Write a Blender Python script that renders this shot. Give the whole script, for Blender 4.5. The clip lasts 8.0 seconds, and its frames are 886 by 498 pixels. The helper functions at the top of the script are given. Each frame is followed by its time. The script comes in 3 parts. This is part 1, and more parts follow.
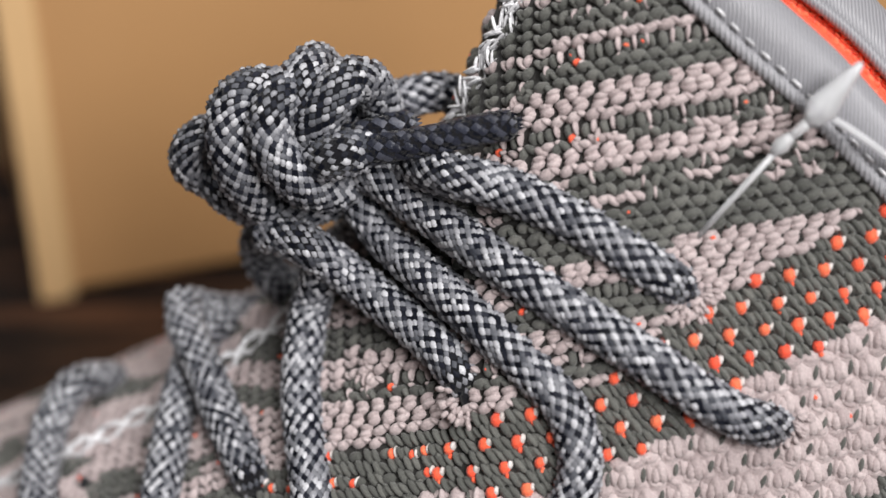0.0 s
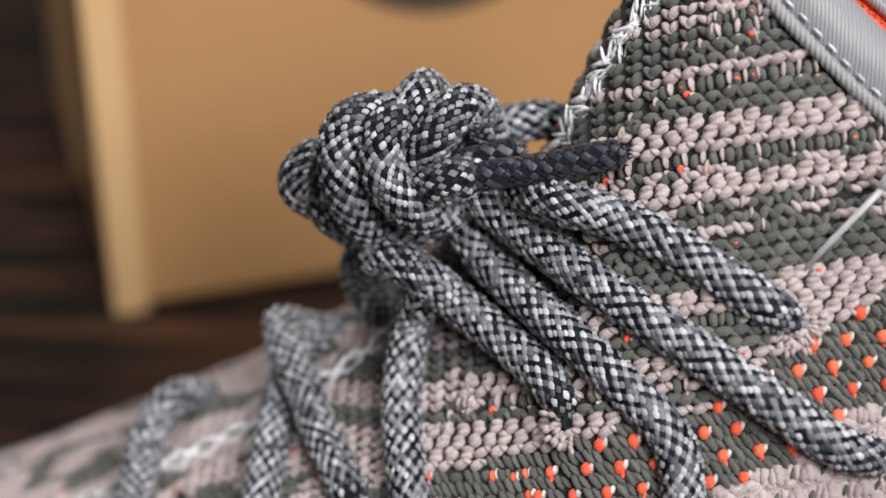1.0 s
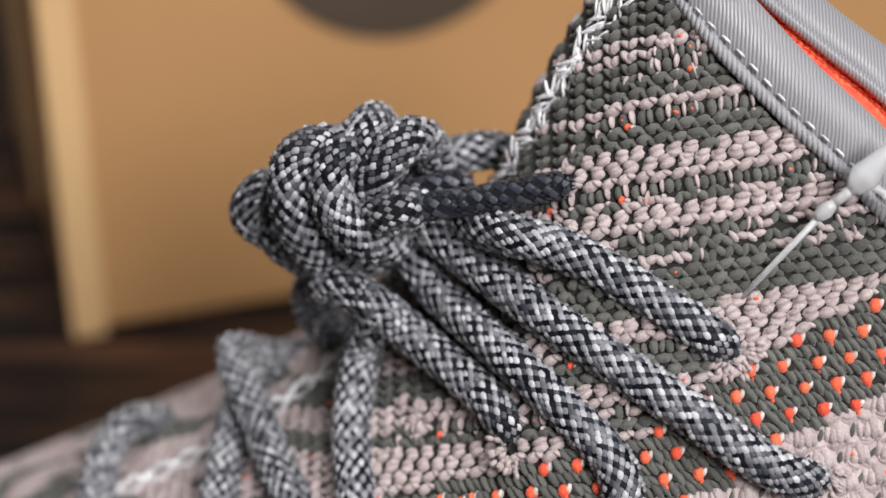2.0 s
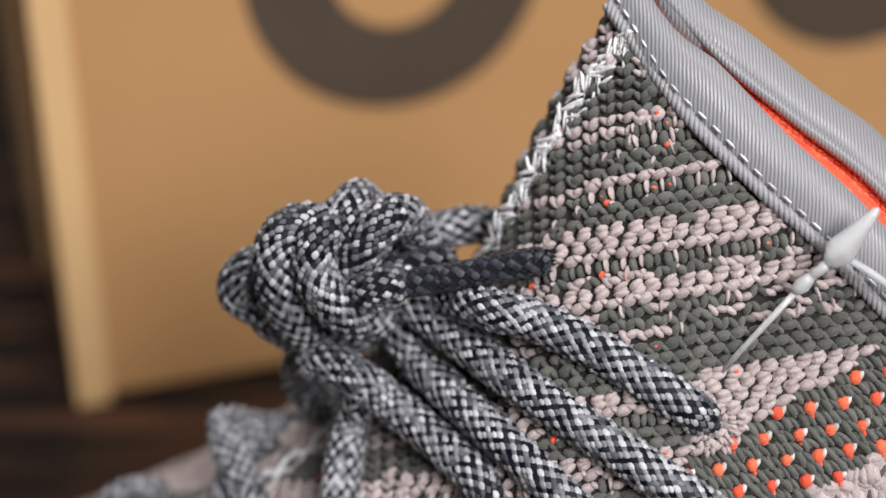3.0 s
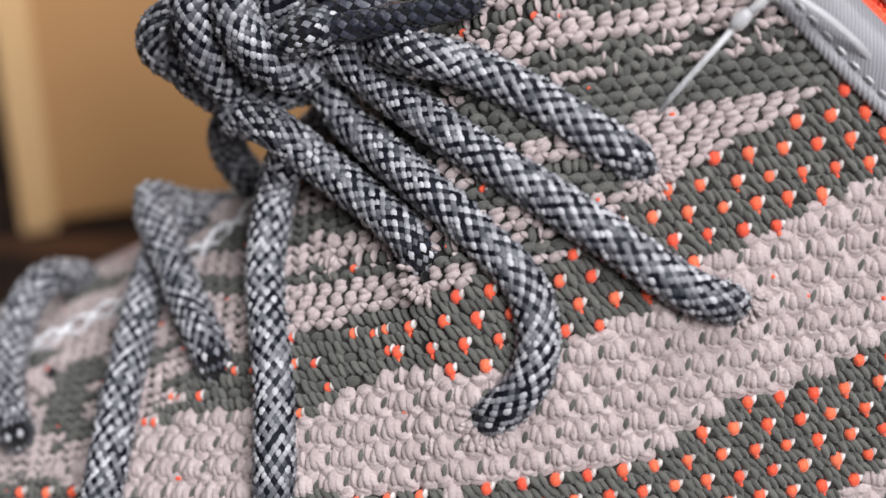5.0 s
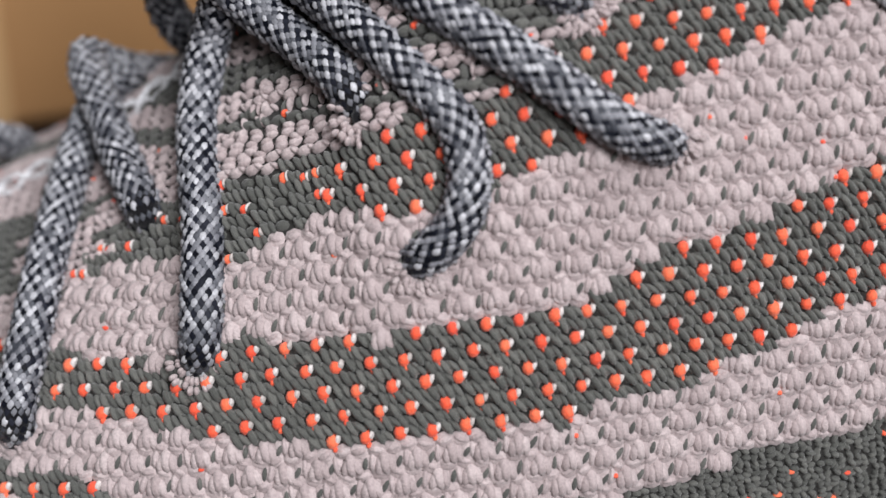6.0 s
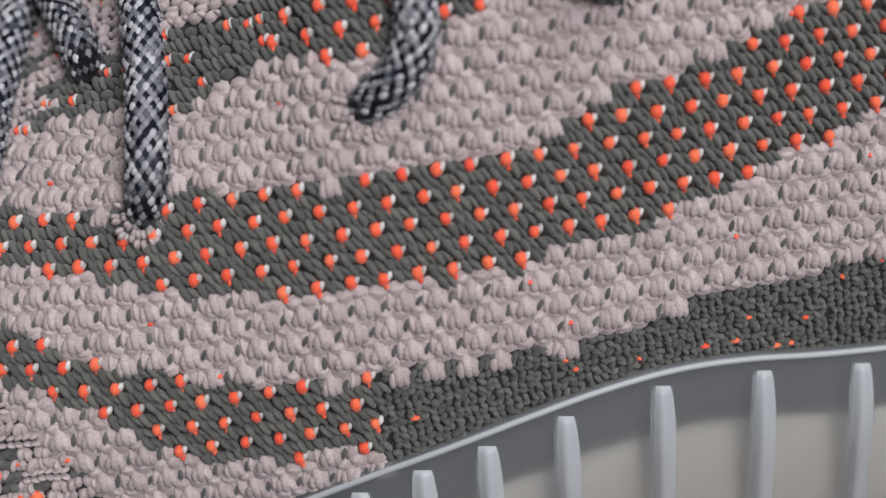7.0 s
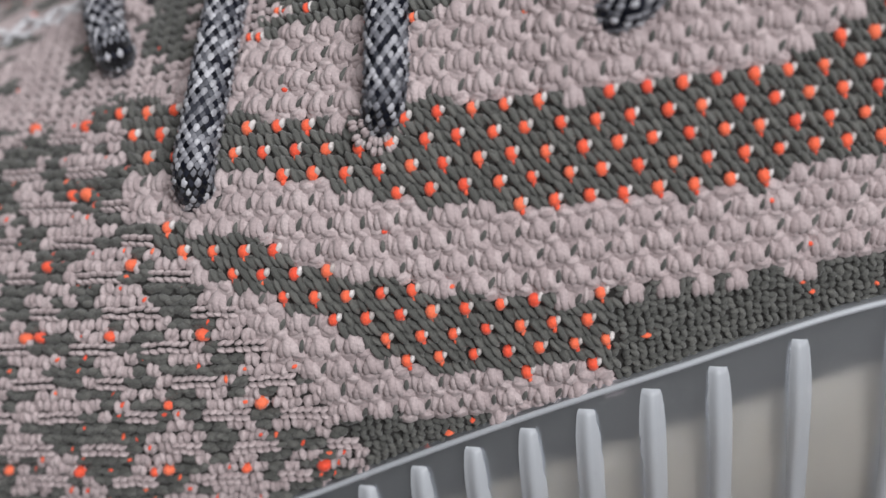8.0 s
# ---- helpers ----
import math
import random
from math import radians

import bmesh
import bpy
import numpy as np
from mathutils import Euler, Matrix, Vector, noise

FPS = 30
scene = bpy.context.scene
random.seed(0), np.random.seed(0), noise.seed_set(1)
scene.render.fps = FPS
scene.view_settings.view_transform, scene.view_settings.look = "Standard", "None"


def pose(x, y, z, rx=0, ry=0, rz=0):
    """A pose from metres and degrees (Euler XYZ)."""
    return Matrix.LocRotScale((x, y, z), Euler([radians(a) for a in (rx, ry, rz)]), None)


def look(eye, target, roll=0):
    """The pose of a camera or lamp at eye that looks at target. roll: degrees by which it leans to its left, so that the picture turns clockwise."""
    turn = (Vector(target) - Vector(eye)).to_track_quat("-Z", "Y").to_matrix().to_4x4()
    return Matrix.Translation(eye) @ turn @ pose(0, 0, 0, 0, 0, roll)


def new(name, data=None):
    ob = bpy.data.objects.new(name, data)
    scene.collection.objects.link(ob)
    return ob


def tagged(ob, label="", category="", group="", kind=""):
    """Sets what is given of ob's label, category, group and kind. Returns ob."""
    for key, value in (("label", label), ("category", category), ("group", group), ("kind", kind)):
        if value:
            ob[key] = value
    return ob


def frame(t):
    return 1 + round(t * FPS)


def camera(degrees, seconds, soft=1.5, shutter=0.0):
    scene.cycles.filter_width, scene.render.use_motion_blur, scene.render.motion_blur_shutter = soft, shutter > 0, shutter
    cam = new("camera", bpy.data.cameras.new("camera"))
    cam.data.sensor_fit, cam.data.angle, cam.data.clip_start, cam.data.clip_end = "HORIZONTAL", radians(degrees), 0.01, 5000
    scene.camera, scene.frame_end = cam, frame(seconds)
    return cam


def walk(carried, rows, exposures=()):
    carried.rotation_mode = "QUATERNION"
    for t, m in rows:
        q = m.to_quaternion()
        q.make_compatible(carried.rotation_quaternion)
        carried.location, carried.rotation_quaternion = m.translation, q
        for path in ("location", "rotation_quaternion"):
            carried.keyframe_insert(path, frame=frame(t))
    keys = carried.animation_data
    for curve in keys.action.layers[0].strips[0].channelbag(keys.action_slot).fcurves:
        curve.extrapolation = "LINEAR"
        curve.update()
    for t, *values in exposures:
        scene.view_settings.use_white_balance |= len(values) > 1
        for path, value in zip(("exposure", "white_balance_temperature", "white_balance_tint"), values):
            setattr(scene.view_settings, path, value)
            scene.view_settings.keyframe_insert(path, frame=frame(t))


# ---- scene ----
cam = camera(30.0, 8.0, soft=1.5)
cam.data.dof.use_dof = True
cam.data.dof.focus_distance = 0.219
cam.data.dof.aperture_fstop = 9.5
ROWS = [
    (0.0, 0.00031, -0.00014, 0.23268, 58.043, 0.044, 0.055),
    (0.5, -0.00254, -0.00181, 0.23533, 59.01, -0.09, 0.507),
    (1.0, -0.00956, -0.0027, 0.23543, 58.631, -0.358, 1.627),
    (1.5, -0.01084, -0.00408, 0.23616, 58.741, -0.799, 1.434),
    (2.0, -0.00705, -0.00596, 0.23953, 59.198, -0.903, 0.569),
    (2.2, -0.00543, -0.00515, 0.24353, 60.61, -0.845, 0.36),
    (3.3, -0.00114, -0.00661, 0.2432, 61.057, 0.126, 1.067),
    (3.5, -0.0008, -0.00626, 0.24228, 60.811, 0.015, 1.068),
    (4.0, -0.00228, -0.00449, 0.23606, 59.852, -0.103, 0.931),
    (4.5, -0.0003, -0.00567, 0.22969, 58.743, -0.185, 0.791),
    (4.7, 0.00217, -0.00705, 0.22621, 58.224, -0.223, 0.54),
    (5.8, 0.01259, -0.01465, 0.20461, 57.72, -1.146, 0.608),
    (6.0, 0.01393, -0.01493, 0.20278, 57.166, -1.107, 0.532),
    (6.5, 0.01733, -0.01569, 0.19982, 55.549, -0.852, -0.03),
    (7.0, 0.01842, -0.01566, 0.19479, 53.776, -0.64, -0.458),
    (7.5, 0.01066, -0.01643, 0.19032, 52.541, -0.287, 1.288),
    (8.0, 0.00064, -0.0184, 0.1884, 52.451, -0.02, 3.292),
]
walk(cam, [(t, pose(x, y, z, rx, ry, rz)) for t, x, y, z, rx, ry, rz in ROWS],
     [(0.0, -0.07, 6400, 10), (4.0, -0.10, 6400, 10), (4.7, -0.07, 6250, 11), (6.0, -0.19, 6150, 11), (7.0, -0.54, 6150, 11), (8.0, -0.50, 6150, 11)])

# ---------------------------------------------------------------- light
world = bpy.data.worlds.new("world")
scene.world = world
world.use_nodes = True
world.node_tree.nodes["Background"].inputs[0].default_value = (0.8, 0.9, 1.0, 1)
world.node_tree.nodes["Background"].inputs[1].default_value = 0.3


def area(name, where, target, size, power, colour):
    data = bpy.data.lights.new(name, "AREA")
    data.shape, data.size, data.size_y, data.energy, data.color = "RECTANGLE", size[0], size[1], power, colour
    ob = new(name, data)
    ob.matrix_world = look(where, target)
    return ob


area("ceiling_lamp", (-0.05, 0.05, 1.55), (0.0, 0.2, 0.05), (0.9, 0.7), 14.0, (1.0, 0.97, 0.94))
area("key_light", (0.50, -0.75, 0.95), (0.0, 0.2, 0.1), (0.6, 0.6), 27.0, (1.0, 0.97, 0.95))


# ---------------------------------------------------------------- materials
def material(name, colour, rough=0.6, metal=0.0):
    m = bpy.data.materials.new(name)
    m.use_nodes = True
    n = m.node_tree.nodes["Principled BSDF"]
    n.inputs["Base Color"].default_value = (*colour, 1)
    n.inputs["Roughness"].default_value = rough
    n.inputs["Metallic"].default_value = metal
    return m, m.node_tree, n


def ramp(tree, source, stops):
    r = tree.nodes.new("ShaderNodeValToRGB")
    while len(r.color_ramp.elements) < len(stops):
        r.color_ramp.elements.new(0.5)
    for e, (p, c) in zip(r.color_ramp.elements, stops):
        e.position, e.color = p, (*c, 1)
    tree.links.new(source, r.inputs[0])
    return r.outputs[0]


def noise_tex(tree, scale, detail=4.0, rough=0.6, stretch=None):
    t = tree.nodes.new("ShaderNodeTexNoise")
    t.inputs["Scale"].default_value, t.inputs["Detail"].default_value, t.inputs["Roughness"].default_value = scale, detail, rough
    c = tree.nodes.new("ShaderNodeTexCoord")
    if stretch:
        mp = tree.nodes.new("ShaderNodeMapping")
        mp.inputs["Scale"].default_value = stretch
        tree.links.new(c.outputs["Object"], mp.inputs[0])
        tree.links.new(mp.outputs[0], t.inputs["Vector"])
    else:
        tree.links.new(c.outputs["Object"], t.inputs["Vector"])
    return t.outputs[0]


def bump(tree, node, source, strength, distance):
    b = tree.nodes.new("ShaderNodeBump")
    b.inputs["Strength"].default_value, b.inputs["Distance"].default_value = strength, distance
    tree.links.new(source, b.inputs["Height"])
    tree.links.new(b.outputs[0], node.inputs["Normal"])


def mixed(tree, a, b, fac=0.5, mode="MULTIPLY"):
    m = tree.nodes.new("ShaderNodeMixRGB")
    m.blend_type = mode
    m.inputs[0].default_value = fac
    tree.links.new(a, m.inputs[1])
    tree.links.new(b, m.inputs[2])
    return m.outputs[0]


def yarn(name, dark, mid, light, rough=0.75, fibre=2500.0, sheen=0.3, fuzz=0.00025):
    """Spun yarn: each loop a little different, with fine fibres."""
    m, tree, n = material(name, mid, rough)
    g = tree.nodes.new("ShaderNodeNewGeometry")
    c = ramp(tree, g.outputs["Random Per Island"], [(0.0, dark), (0.5, mid), (1.0, light)])
    f = noise_tex(tree, fibre, 3.0, 0.7)
    c = mixed(tree, c, ramp(tree, f, [(0.28, (0.62, 0.62, 0.62)), (0.72, (1.12, 1.12, 1.12))]), 0.75)
    tree.links.new(c, n.inputs["Base Color"])
    n.inputs["Sheen Weight"].default_value = sheen
    bump(tree, n, f, 0.6, fuzz * 1.6)
    return m


TAUPE = yarn("taupe_yarn", (0.40, 0.326, 0.322), (0.475, 0.393, 0.390), (0.55, 0.464, 0.457))
GREEN = yarn("moss_grey_yarn", (0.062, 0.064, 0.056), (0.090, 0.092, 0.082), (0.125, 0.126, 0.112))
ORANGE = yarn("orange_yarn", (0.88, 0.075, 0.025), (0.98, 0.12, 0.04), (1.0, 0.19, 0.075), 0.6)
WHITE = yarn("white_yarn", (0.50, 0.44, 0.41), (0.66, 0.60, 0.57), (0.80, 0.75, 0.73), 0.55)
SILVER = yarn("silver_thread", (0.6, 0.6, 0.62), (0.75, 0.75, 0.77), (0.9, 0.9, 0.92), 0.22, 1500.0, 0.0)
# near black: the shade in gaps between loops is put into this colour
BACKING = yarn("knit_gap_shade", (0.018, 0.017, 0.016), (0.026, 0.025, 0.023), (0.035, 0.033, 0.031), 0.9, 900.0)
LACE_LIGHT = yarn("lace_light_filament", (0.18, 0.184, 0.208), (0.33, 0.335, 0.36), (0.56, 0.565, 0.595), 0.30, 3000.0, 0.0, 0.0001)
LACE_DARK = yarn("lace_dark_filament", (0.004, 0.0048, 0.008), (0.009, 0.0105, 0.017), (0.025, 0.027, 0.038), 0.42, 3000.0, 0.0, 0.0001)
LACE_MID = yarn("lace_grey_filament", (0.042, 0.046, 0.058), (0.112, 0.117, 0.134), (0.22, 0.225, 0.245), 0.4, 3000.0, 0.0, 0.0001)
# near black: shade in lace gaps, knot creases and eyelets put into the colour
GAP_SHADE = yarn("near_black_gap_shade", (0.004, 0.004, 0.006), (0.006, 0.006, 0.008), (0.009, 0.009, 0.012), 0.8)
for m, spec in ((LACE_DARK, 0.08), (LACE_MID, 0.22), (GAP_SHADE, 0.05), (BACKING, 0.1)):
    m.node_tree.nodes["Principled BSDF"].inputs["Specular IOR Level"].default_value = spec
LACE_TIP = yarn("lace_tip_filament", (0.014, 0.016, 0.027), (0.034, 0.038, 0.056), (0.085, 0.09, 0.115), 0.3, 3000.0, 0.0, 0.0001)


def satin():
    m, tree, n = material("grey_satin_binding", (0.42, 0.42, 0.44), 0.36)
    w = tree.nodes.new("ShaderNodeTexWave")
    w.inputs["Scale"].default_value, w.inputs["Distortion"].default_value = 640.0, 1.5
    w.bands_direction = "X"
    c = tree.nodes.new("ShaderNodeTexCoord")
    tree.links.new(c.outputs["Object"], w.inputs["Vector"])
    tree.links.new(ramp(tree, w.outputs[1], [(0.1, (0.185, 0.185, 0.20)), (0.9, (0.30, 0.30, 0.32))]), n.inputs["Base Color"])
    bump(tree, n, w.outputs[1], 0.35, 0.0002)
    n.inputs["Sheen Weight"].default_value = 0.2
    return m


def cardboard(name, a, b):
    m, tree, n = material(name, a, 0.72)
    big, small = noise_tex(tree, 14.0, 3.0), noise_tex(tree, 900.0, 3.0, 0.7)
    c = ramp(tree, big, [(0.3, a), (0.7, b)])
    c = mixed(tree, c, ramp(tree, small, [(0.3, (0.86, 0.86, 0.86)), (0.7, (1.05, 1.05, 1.05))]), 0.8)
    tree.links.new(c, n.inputs["Base Color"])
    bump(tree, n, small, 0.15, 0.0002)
    return m


def dark_wood():
    m, tree, n = material("dark_stained_wood", (0.03, 0.018, 0.012), 0.6)
    grain = noise_tex(tree, 22.0, 5.0, 0.6, (0.5, 5.0, 5.0))
    fine = noise_tex(tree, 160.0, 4.0, 0.7, (0.5, 8.0, 8.0))
    n.inputs["Specular IOR Level"].default_value = 0.25
    oi = tree.nodes.new("ShaderNodeObjectInfo")
    c = ramp(tree, grain, [(0.40, (0.003, 0.0022, 0.002)), (0.50, (0.018, 0.0085, 0.005)), (0.62, (0.105, 0.045, 0.022))])
    c = mixed(tree, c, ramp(tree, fine, [(0.3, (0.6, 0.6, 0.6)), (0.7, (1.2, 1.2, 1.2))]), 0.8)
    c = mixed(tree, c, ramp(tree, oi.outputs["Random"], [(0.0, (0.6, 0.6, 0.6)), (1.0, (1.3, 1.25, 1.2))]), 0.9)
    tree.links.new(c, n.inputs["Base Color"])
    bump(tree, n, fine, 0.3, 0.0004)
    return m


def plastic(name, colour, rough, trans=0.0, sub=0.0, ior=1.45):
    m, tree, n = material(name, colour, rough)
    n.inputs["Transmission Weight"].default_value = trans
    n.inputs["IOR"].default_value = ior
    n.inputs["Subsurface Weight"].default_value = sub
    n.inputs["Subsurface Radius"].default_value = (0.004, 0.004, 0.004)
    f = noise_tex(tree, 700.0, 3.0)
    bump(tree, n, f, 0.12, 0.0001)
    return m


SATIN = satin()
PLY = yarn("grey_satin_ply", (0.22, 0.22, 0.235), (0.31, 0.31, 0.33), (0.40, 0.40, 0.42), 0.38, 3000.0, 0.2, 0.0001)
TAN = cardboard("tan_cardboard", (0.47, 0.255, 0.102), (0.51, 0.28, 0.115))
TAN_EDGE = cardboard("pale_cardboard_edge", (0.66, 0.42, 0.20), (0.72, 0.47, 0.23))
PRINT = cardboard("dark_brown_print", (0.062, 0.042, 0.027), (0.078, 0.053, 0.034))
WOOD = dark_wood()
GAP = material("shadow_gap", (0.006, 0.005, 0.004), 0.9)[0]
SMOKE = plastic("smoky_grey_rubber", (0.70, 0.735, 0.78), 0.55, 0.9, 0.0)
RIB = plastic("pale_grey_rubber", (0.50, 0.525, 0.55), 0.45, 0.25, 0.2)
FOAM = plastic("cream_foam", (0.80, 0.72, 0.60), 0.55, 0.0, 0.3)
CLEAR = plastic("milky_plastic", (0.90, 0.91, 0.93), 0.22, 0.6, 0.1)
LINING = yarn("orange_lining", (0.75, 0.06, 0.02), (0.85, 0.085, 0.03), (0.95, 0.12, 0.05), 0.75, 1400.0)
PLASTER = cardboard("white_plaster", (0.72, 0.71, 0.69), (0.78, 0.77, 0.75))


# ---------------------------------------------------------------- mesh helpers
def mesh_object(name, verts, faces, mats, parent=None, label="", slots=None, smooth=True):
    me = bpy.data.meshes.new(name)
    me.from_pydata([tuple(v) for v in verts], [], faces)
    for m in mats:
        me.materials.append(m)
    if slots:
        me.polygons.foreach_set("material_index", slots)
    me.polygons.foreach_set("use_smooth", [smooth] * len(faces))
    me.update()
    ob = new(name, me)
    if parent:
        ob.parent = parent
    if label:
        tagged(ob, label)
    return ob


def box_mesh(x0, x1, y0, y1, z0, z1, bevel=0.0, segments=2):
    bm = bmesh.new()
    bmesh.ops.create_cube(bm, size=1.0, matrix=Matrix.Translation(((x0 + x1) / 2, (y0 + y1) / 2, (z0 + z1) / 2)) @ Matrix.Diagonal((x1 - x0, y1 - y0, z1 - z0, 1)))
    if bevel:
        bmesh.ops.bevel(bm, geom=bm.edges[:], offset=bevel, segments=segments, affect="EDGES")
    return bm


def part(name, bm, mat, parent=None, label="", smooth=False):
    me = bpy.data.meshes.new(name)
    bm.to_mesh(me)
    bm.free()
    me.materials.append(mat)
    for p in me.polygons:
        p.use_smooth = smooth
    ob = new(name, me)
    if parent:
        ob.parent = parent
    if label:
        tagged(ob, label)
    return ob


def spline(points, step):
    """Even points along a smooth curve through the control points."""
    pts = [Vector(p) for p in points]
    ext = [2 * pts[0] - pts[1]] + pts + [2 * pts[-1] - pts[-2]]
    dense = []
    for i in range(1, len(ext) - 2):
        a, b, c, d = ext[i - 1:i + 3]
        for k in range(24):
            t = k / 24
            dense.append(0.5 * (2 * b + (c - a) * t + (2 * a - 5 * b + 4 * c - d) * t * t + (3 * b - a - 3 * c + d) * t ** 3))
    dense.append(pts[-1])
    out, left = [dense[0]], step
    for a, b in zip(dense, dense[1:]):
        seg = (b - a).length
        at = 0.0
        while seg - at >= left:
            at += left
            out.append(a.lerp(b, at / seg))
            left = step
        left -= seg - at
    return out


def frames(line):
    """Direction and two side vectors along a line, without twist."""
    out, side = [], None
    for i, p in enumerate(line):
        d = (line[min(i + 1, len(line) - 1)] - line[max(i - 1, 0)]).normalized()
        if side is None:
            side = d.orthogonal().normalized()
        side = (side - d * side.dot(d)).normalized()
        out.append((p, d, side, d.cross(side)))
    return out


def tube(name, points, radius, mat, parent, label="", sides=10, flat=1.0, step=0.0015):
    line = spline(points, step)
    verts, faces = [], []
    fr = frames(line)
    for p, d, s, u in fr:
        for k in range(sides):
            t = 2 * math.pi * k / sides
            verts.append(p + s * (radius * math.cos(t)) + u * (radius * flat * math.sin(t)))
    for i in range(len(fr) - 1):
        for k in range(sides):
            a, b = i * sides + k, i * sides + (k + 1) % sides
            faces.append((a, b, b + sides, a + sides))
    faces.append(tuple(range(sides))[::-1])
    faces.append(tuple(range((len(fr) - 1) * sides, len(fr) * sides)))
    return mesh_object(name, verts, faces, [mat], parent, label)


# ---------------------------------------------------------------- room
def room():
    floor = part("floor", box_mesh(-2.6, 2.6, -1.8, 2.4, -0.03, -0.002), GAP)
    tagged(floor, "dark stained wooden plank floor with grain", "floor", kind="structure")
    for name, b in (("wall_north", (-2.7, 2.7, 2.4, 2.5, -0.03, 2.4)), ("wall_south", (-2.7, 2.7, -1.9, -1.8, -0.03, 2.4)),
                    ("wall_west", (-2.7, -2.6, -1.8, 2.4, -0.03, 2.4)), ("wall_east", (2.6, 2.7, -1.8, 2.4, -0.03, 2.4))):
        tagged(part(name, box_mesh(*b), PLASTER), "plain white plastered wall", "wall", kind="structure")
    tagged(part("ceiling", box_mesh(-2.7, 2.7, -1.9, 2.5, 2.4, 2.5), PLASTER), "plain white ceiling", "ceiling", kind="structure")
    return floor


FLOOR = room()


def planks():
    turn = pose(0, 0, 0, 0, 0, 3.0)
    width, meshes = 0.092, []
    for k in range(3):
        bm = box_mesh(-0.6, 0.6, 0.0009, width - 0.0009, -0.02, 0.0, 0.0006, 1)
        me = bpy.data.meshes.new("plank")
        bm.to_mesh(me)
        bm.free()
        me.materials.append(WOOD)
        meshes.append(me)
    rng = random.Random(4)
    for j in range(-16, 22):
        off = rng.uniform(-0.6, 0.6)
        for i in (-1, 0, 1):
            ob = new("plank", meshes[(i + j) % 3])
            ob.parent = FLOOR
            ob.matrix_basis = turn @ pose(off + i * 1.201, 0.03 + j * width, 0)


planks()


# ---------------------------------------------------------------- shoe box
def shoe_box():
    root = tagged(new("shoe_box"), "tan cardboard shoe box with dark printed rings on dark floor", "box")
    root.matrix_basis = pose(-0.1010, 0.3483, 0, 0, 0, 19.0)
    w, d, h, t = 0.335, 0.135, 0.215, 0.003
    front = part("front_panel", box_mesh(0.0, w, 0.0, t, 0.0015, h, 0.0012), TAN, root)
    part("back_panel", box_mesh(0.0, w, d - t, d, 0.0015, h, 0.0012), TAN, root)
    for x in (0.0, w - t):
        part("side_panel", box_mesh(x, x + t, t + 0.0003, d - t - 0.0003, 0.0015, h, 0.0008), TAN, root)
    part("bottom_panel", box_mesh(t, w - t, t, d - t, 0.0, t), TAN, root)
    part("lid", box_mesh(-0.001, w + 0.001, -0.001, d + 0.001, h + 0.0003, h + 0.004, 0.001), TAN, root)
    # folded corner strip that stands a little proud of the front
    part("corner_strip", box_mesh(-0.0012, 0.0075, -0.0012, 0.0, 0.0, h, 0.0005), TAN_EDGE, root, "pale folded cardboard edge")
    part("side_flap", box_mesh(-0.0015, 0.0, 0.075, d, 0.0, h, 0.0005), TAN_EDGE, root, "pale overlapping cardboard flap")
    for cx in (0.0865, 0.217):
        bm = bmesh.new()
        n, r0, r1 = 64, 0.0167, 0.038
        rings = [[bm.verts.new((cx + r * math.cos(2 * math.pi * k / n), y, 0.111 + r * math.sin(2 * math.pi * k / n))) for k in range(n)]
                 for r, y in ((r0, 0.001), (r0, -0.0004), (r1, -0.0004), (r1, 0.001))]
        for a, b in zip(rings, rings[1:]):
            for k in range(n):
                bm.faces.new((a[k], b[k], b[(k + 1) % n], a[(k + 1) % n]))
        bmesh.ops.recalc_face_normals(bm, faces=bm.faces[:])
        part("printed_ring", bm, PRINT, front, "dark brown printed ring")
    return root


shoe_box()


# ---------------------------------------------------------------- shoe: form
def lerp_table(tab, x):
    """Smooth (cosine-free Hermite) interpolation in a table of (x, value)."""
    if x <= tab[0][0]: return tab[0][1]
    if x >= tab[-1][0]: return tab[-1][1]
    for i in range(len(tab) - 1):
        (x0, a), (x1, b) = tab[i], tab[i + 1]
        if x <= x1:
            m = (b - a) / (x1 - x0)
            m0 = m if i == 0 else (b - tab[i - 1][1]) / (x1 - tab[i - 1][0])
            m1 = m if i + 2 >= len(tab) else (tab[i + 2][1] - a) / (tab[i + 2][0] - x0)
            t = (x - x0) / (x1 - x0); h = x1 - x0
            return (a * (1 + 2 * t) * (1 - t) ** 2 + m0 * h * t * (1 - t) ** 2 + b * t * t * (3 - 2 * t) + m1 * h * t * t * (t - 1))
YC = 0.208
RIDGE = [(-.135, .034), (-.125, .047), (-.10, .0475), (-.075, .058), (-.055, .0690), (-.038, .0800), (-.018, .098), (0, .1225), (.0069, .1405), (.0155, .158), (.0232, .168), (.05, .178), (.08, .186), (.16, .19)]
HALF = [(-.135, .004), (-.130, .018), (-.118, .036), (-.095, .053), (-.06, .0642), (-.04, .0648), (-.02, .064), (.02, .0625), (.06, .053), (.10, .046), (.135, .040), (.152, .028), (.162, .006)]
BASE = [(-.135, .020), (-.09, .0105), (-.065, .0090), (-.05, .0100), (-.04, .0137), (-.03, .0185), (-.02, .0238), (-.01, .0293), (.0015, .0355), (.0165, .0424), (.038, .0495), (.055, .052), (.08, .051), (.16, .055)]
FULL = [(-.135, 2.4), (-.04, 2.6), (-.02, 2.3), (0, 1.7), (.02, 1.25), (.16, 1.2)]


def phi(h, x):
    h, p = min(max(h, 0.0), 1.0), lerp_table(FULL, x)
    return 1 - (1 - h ** p) ** (1.05 - 0.15 * p)


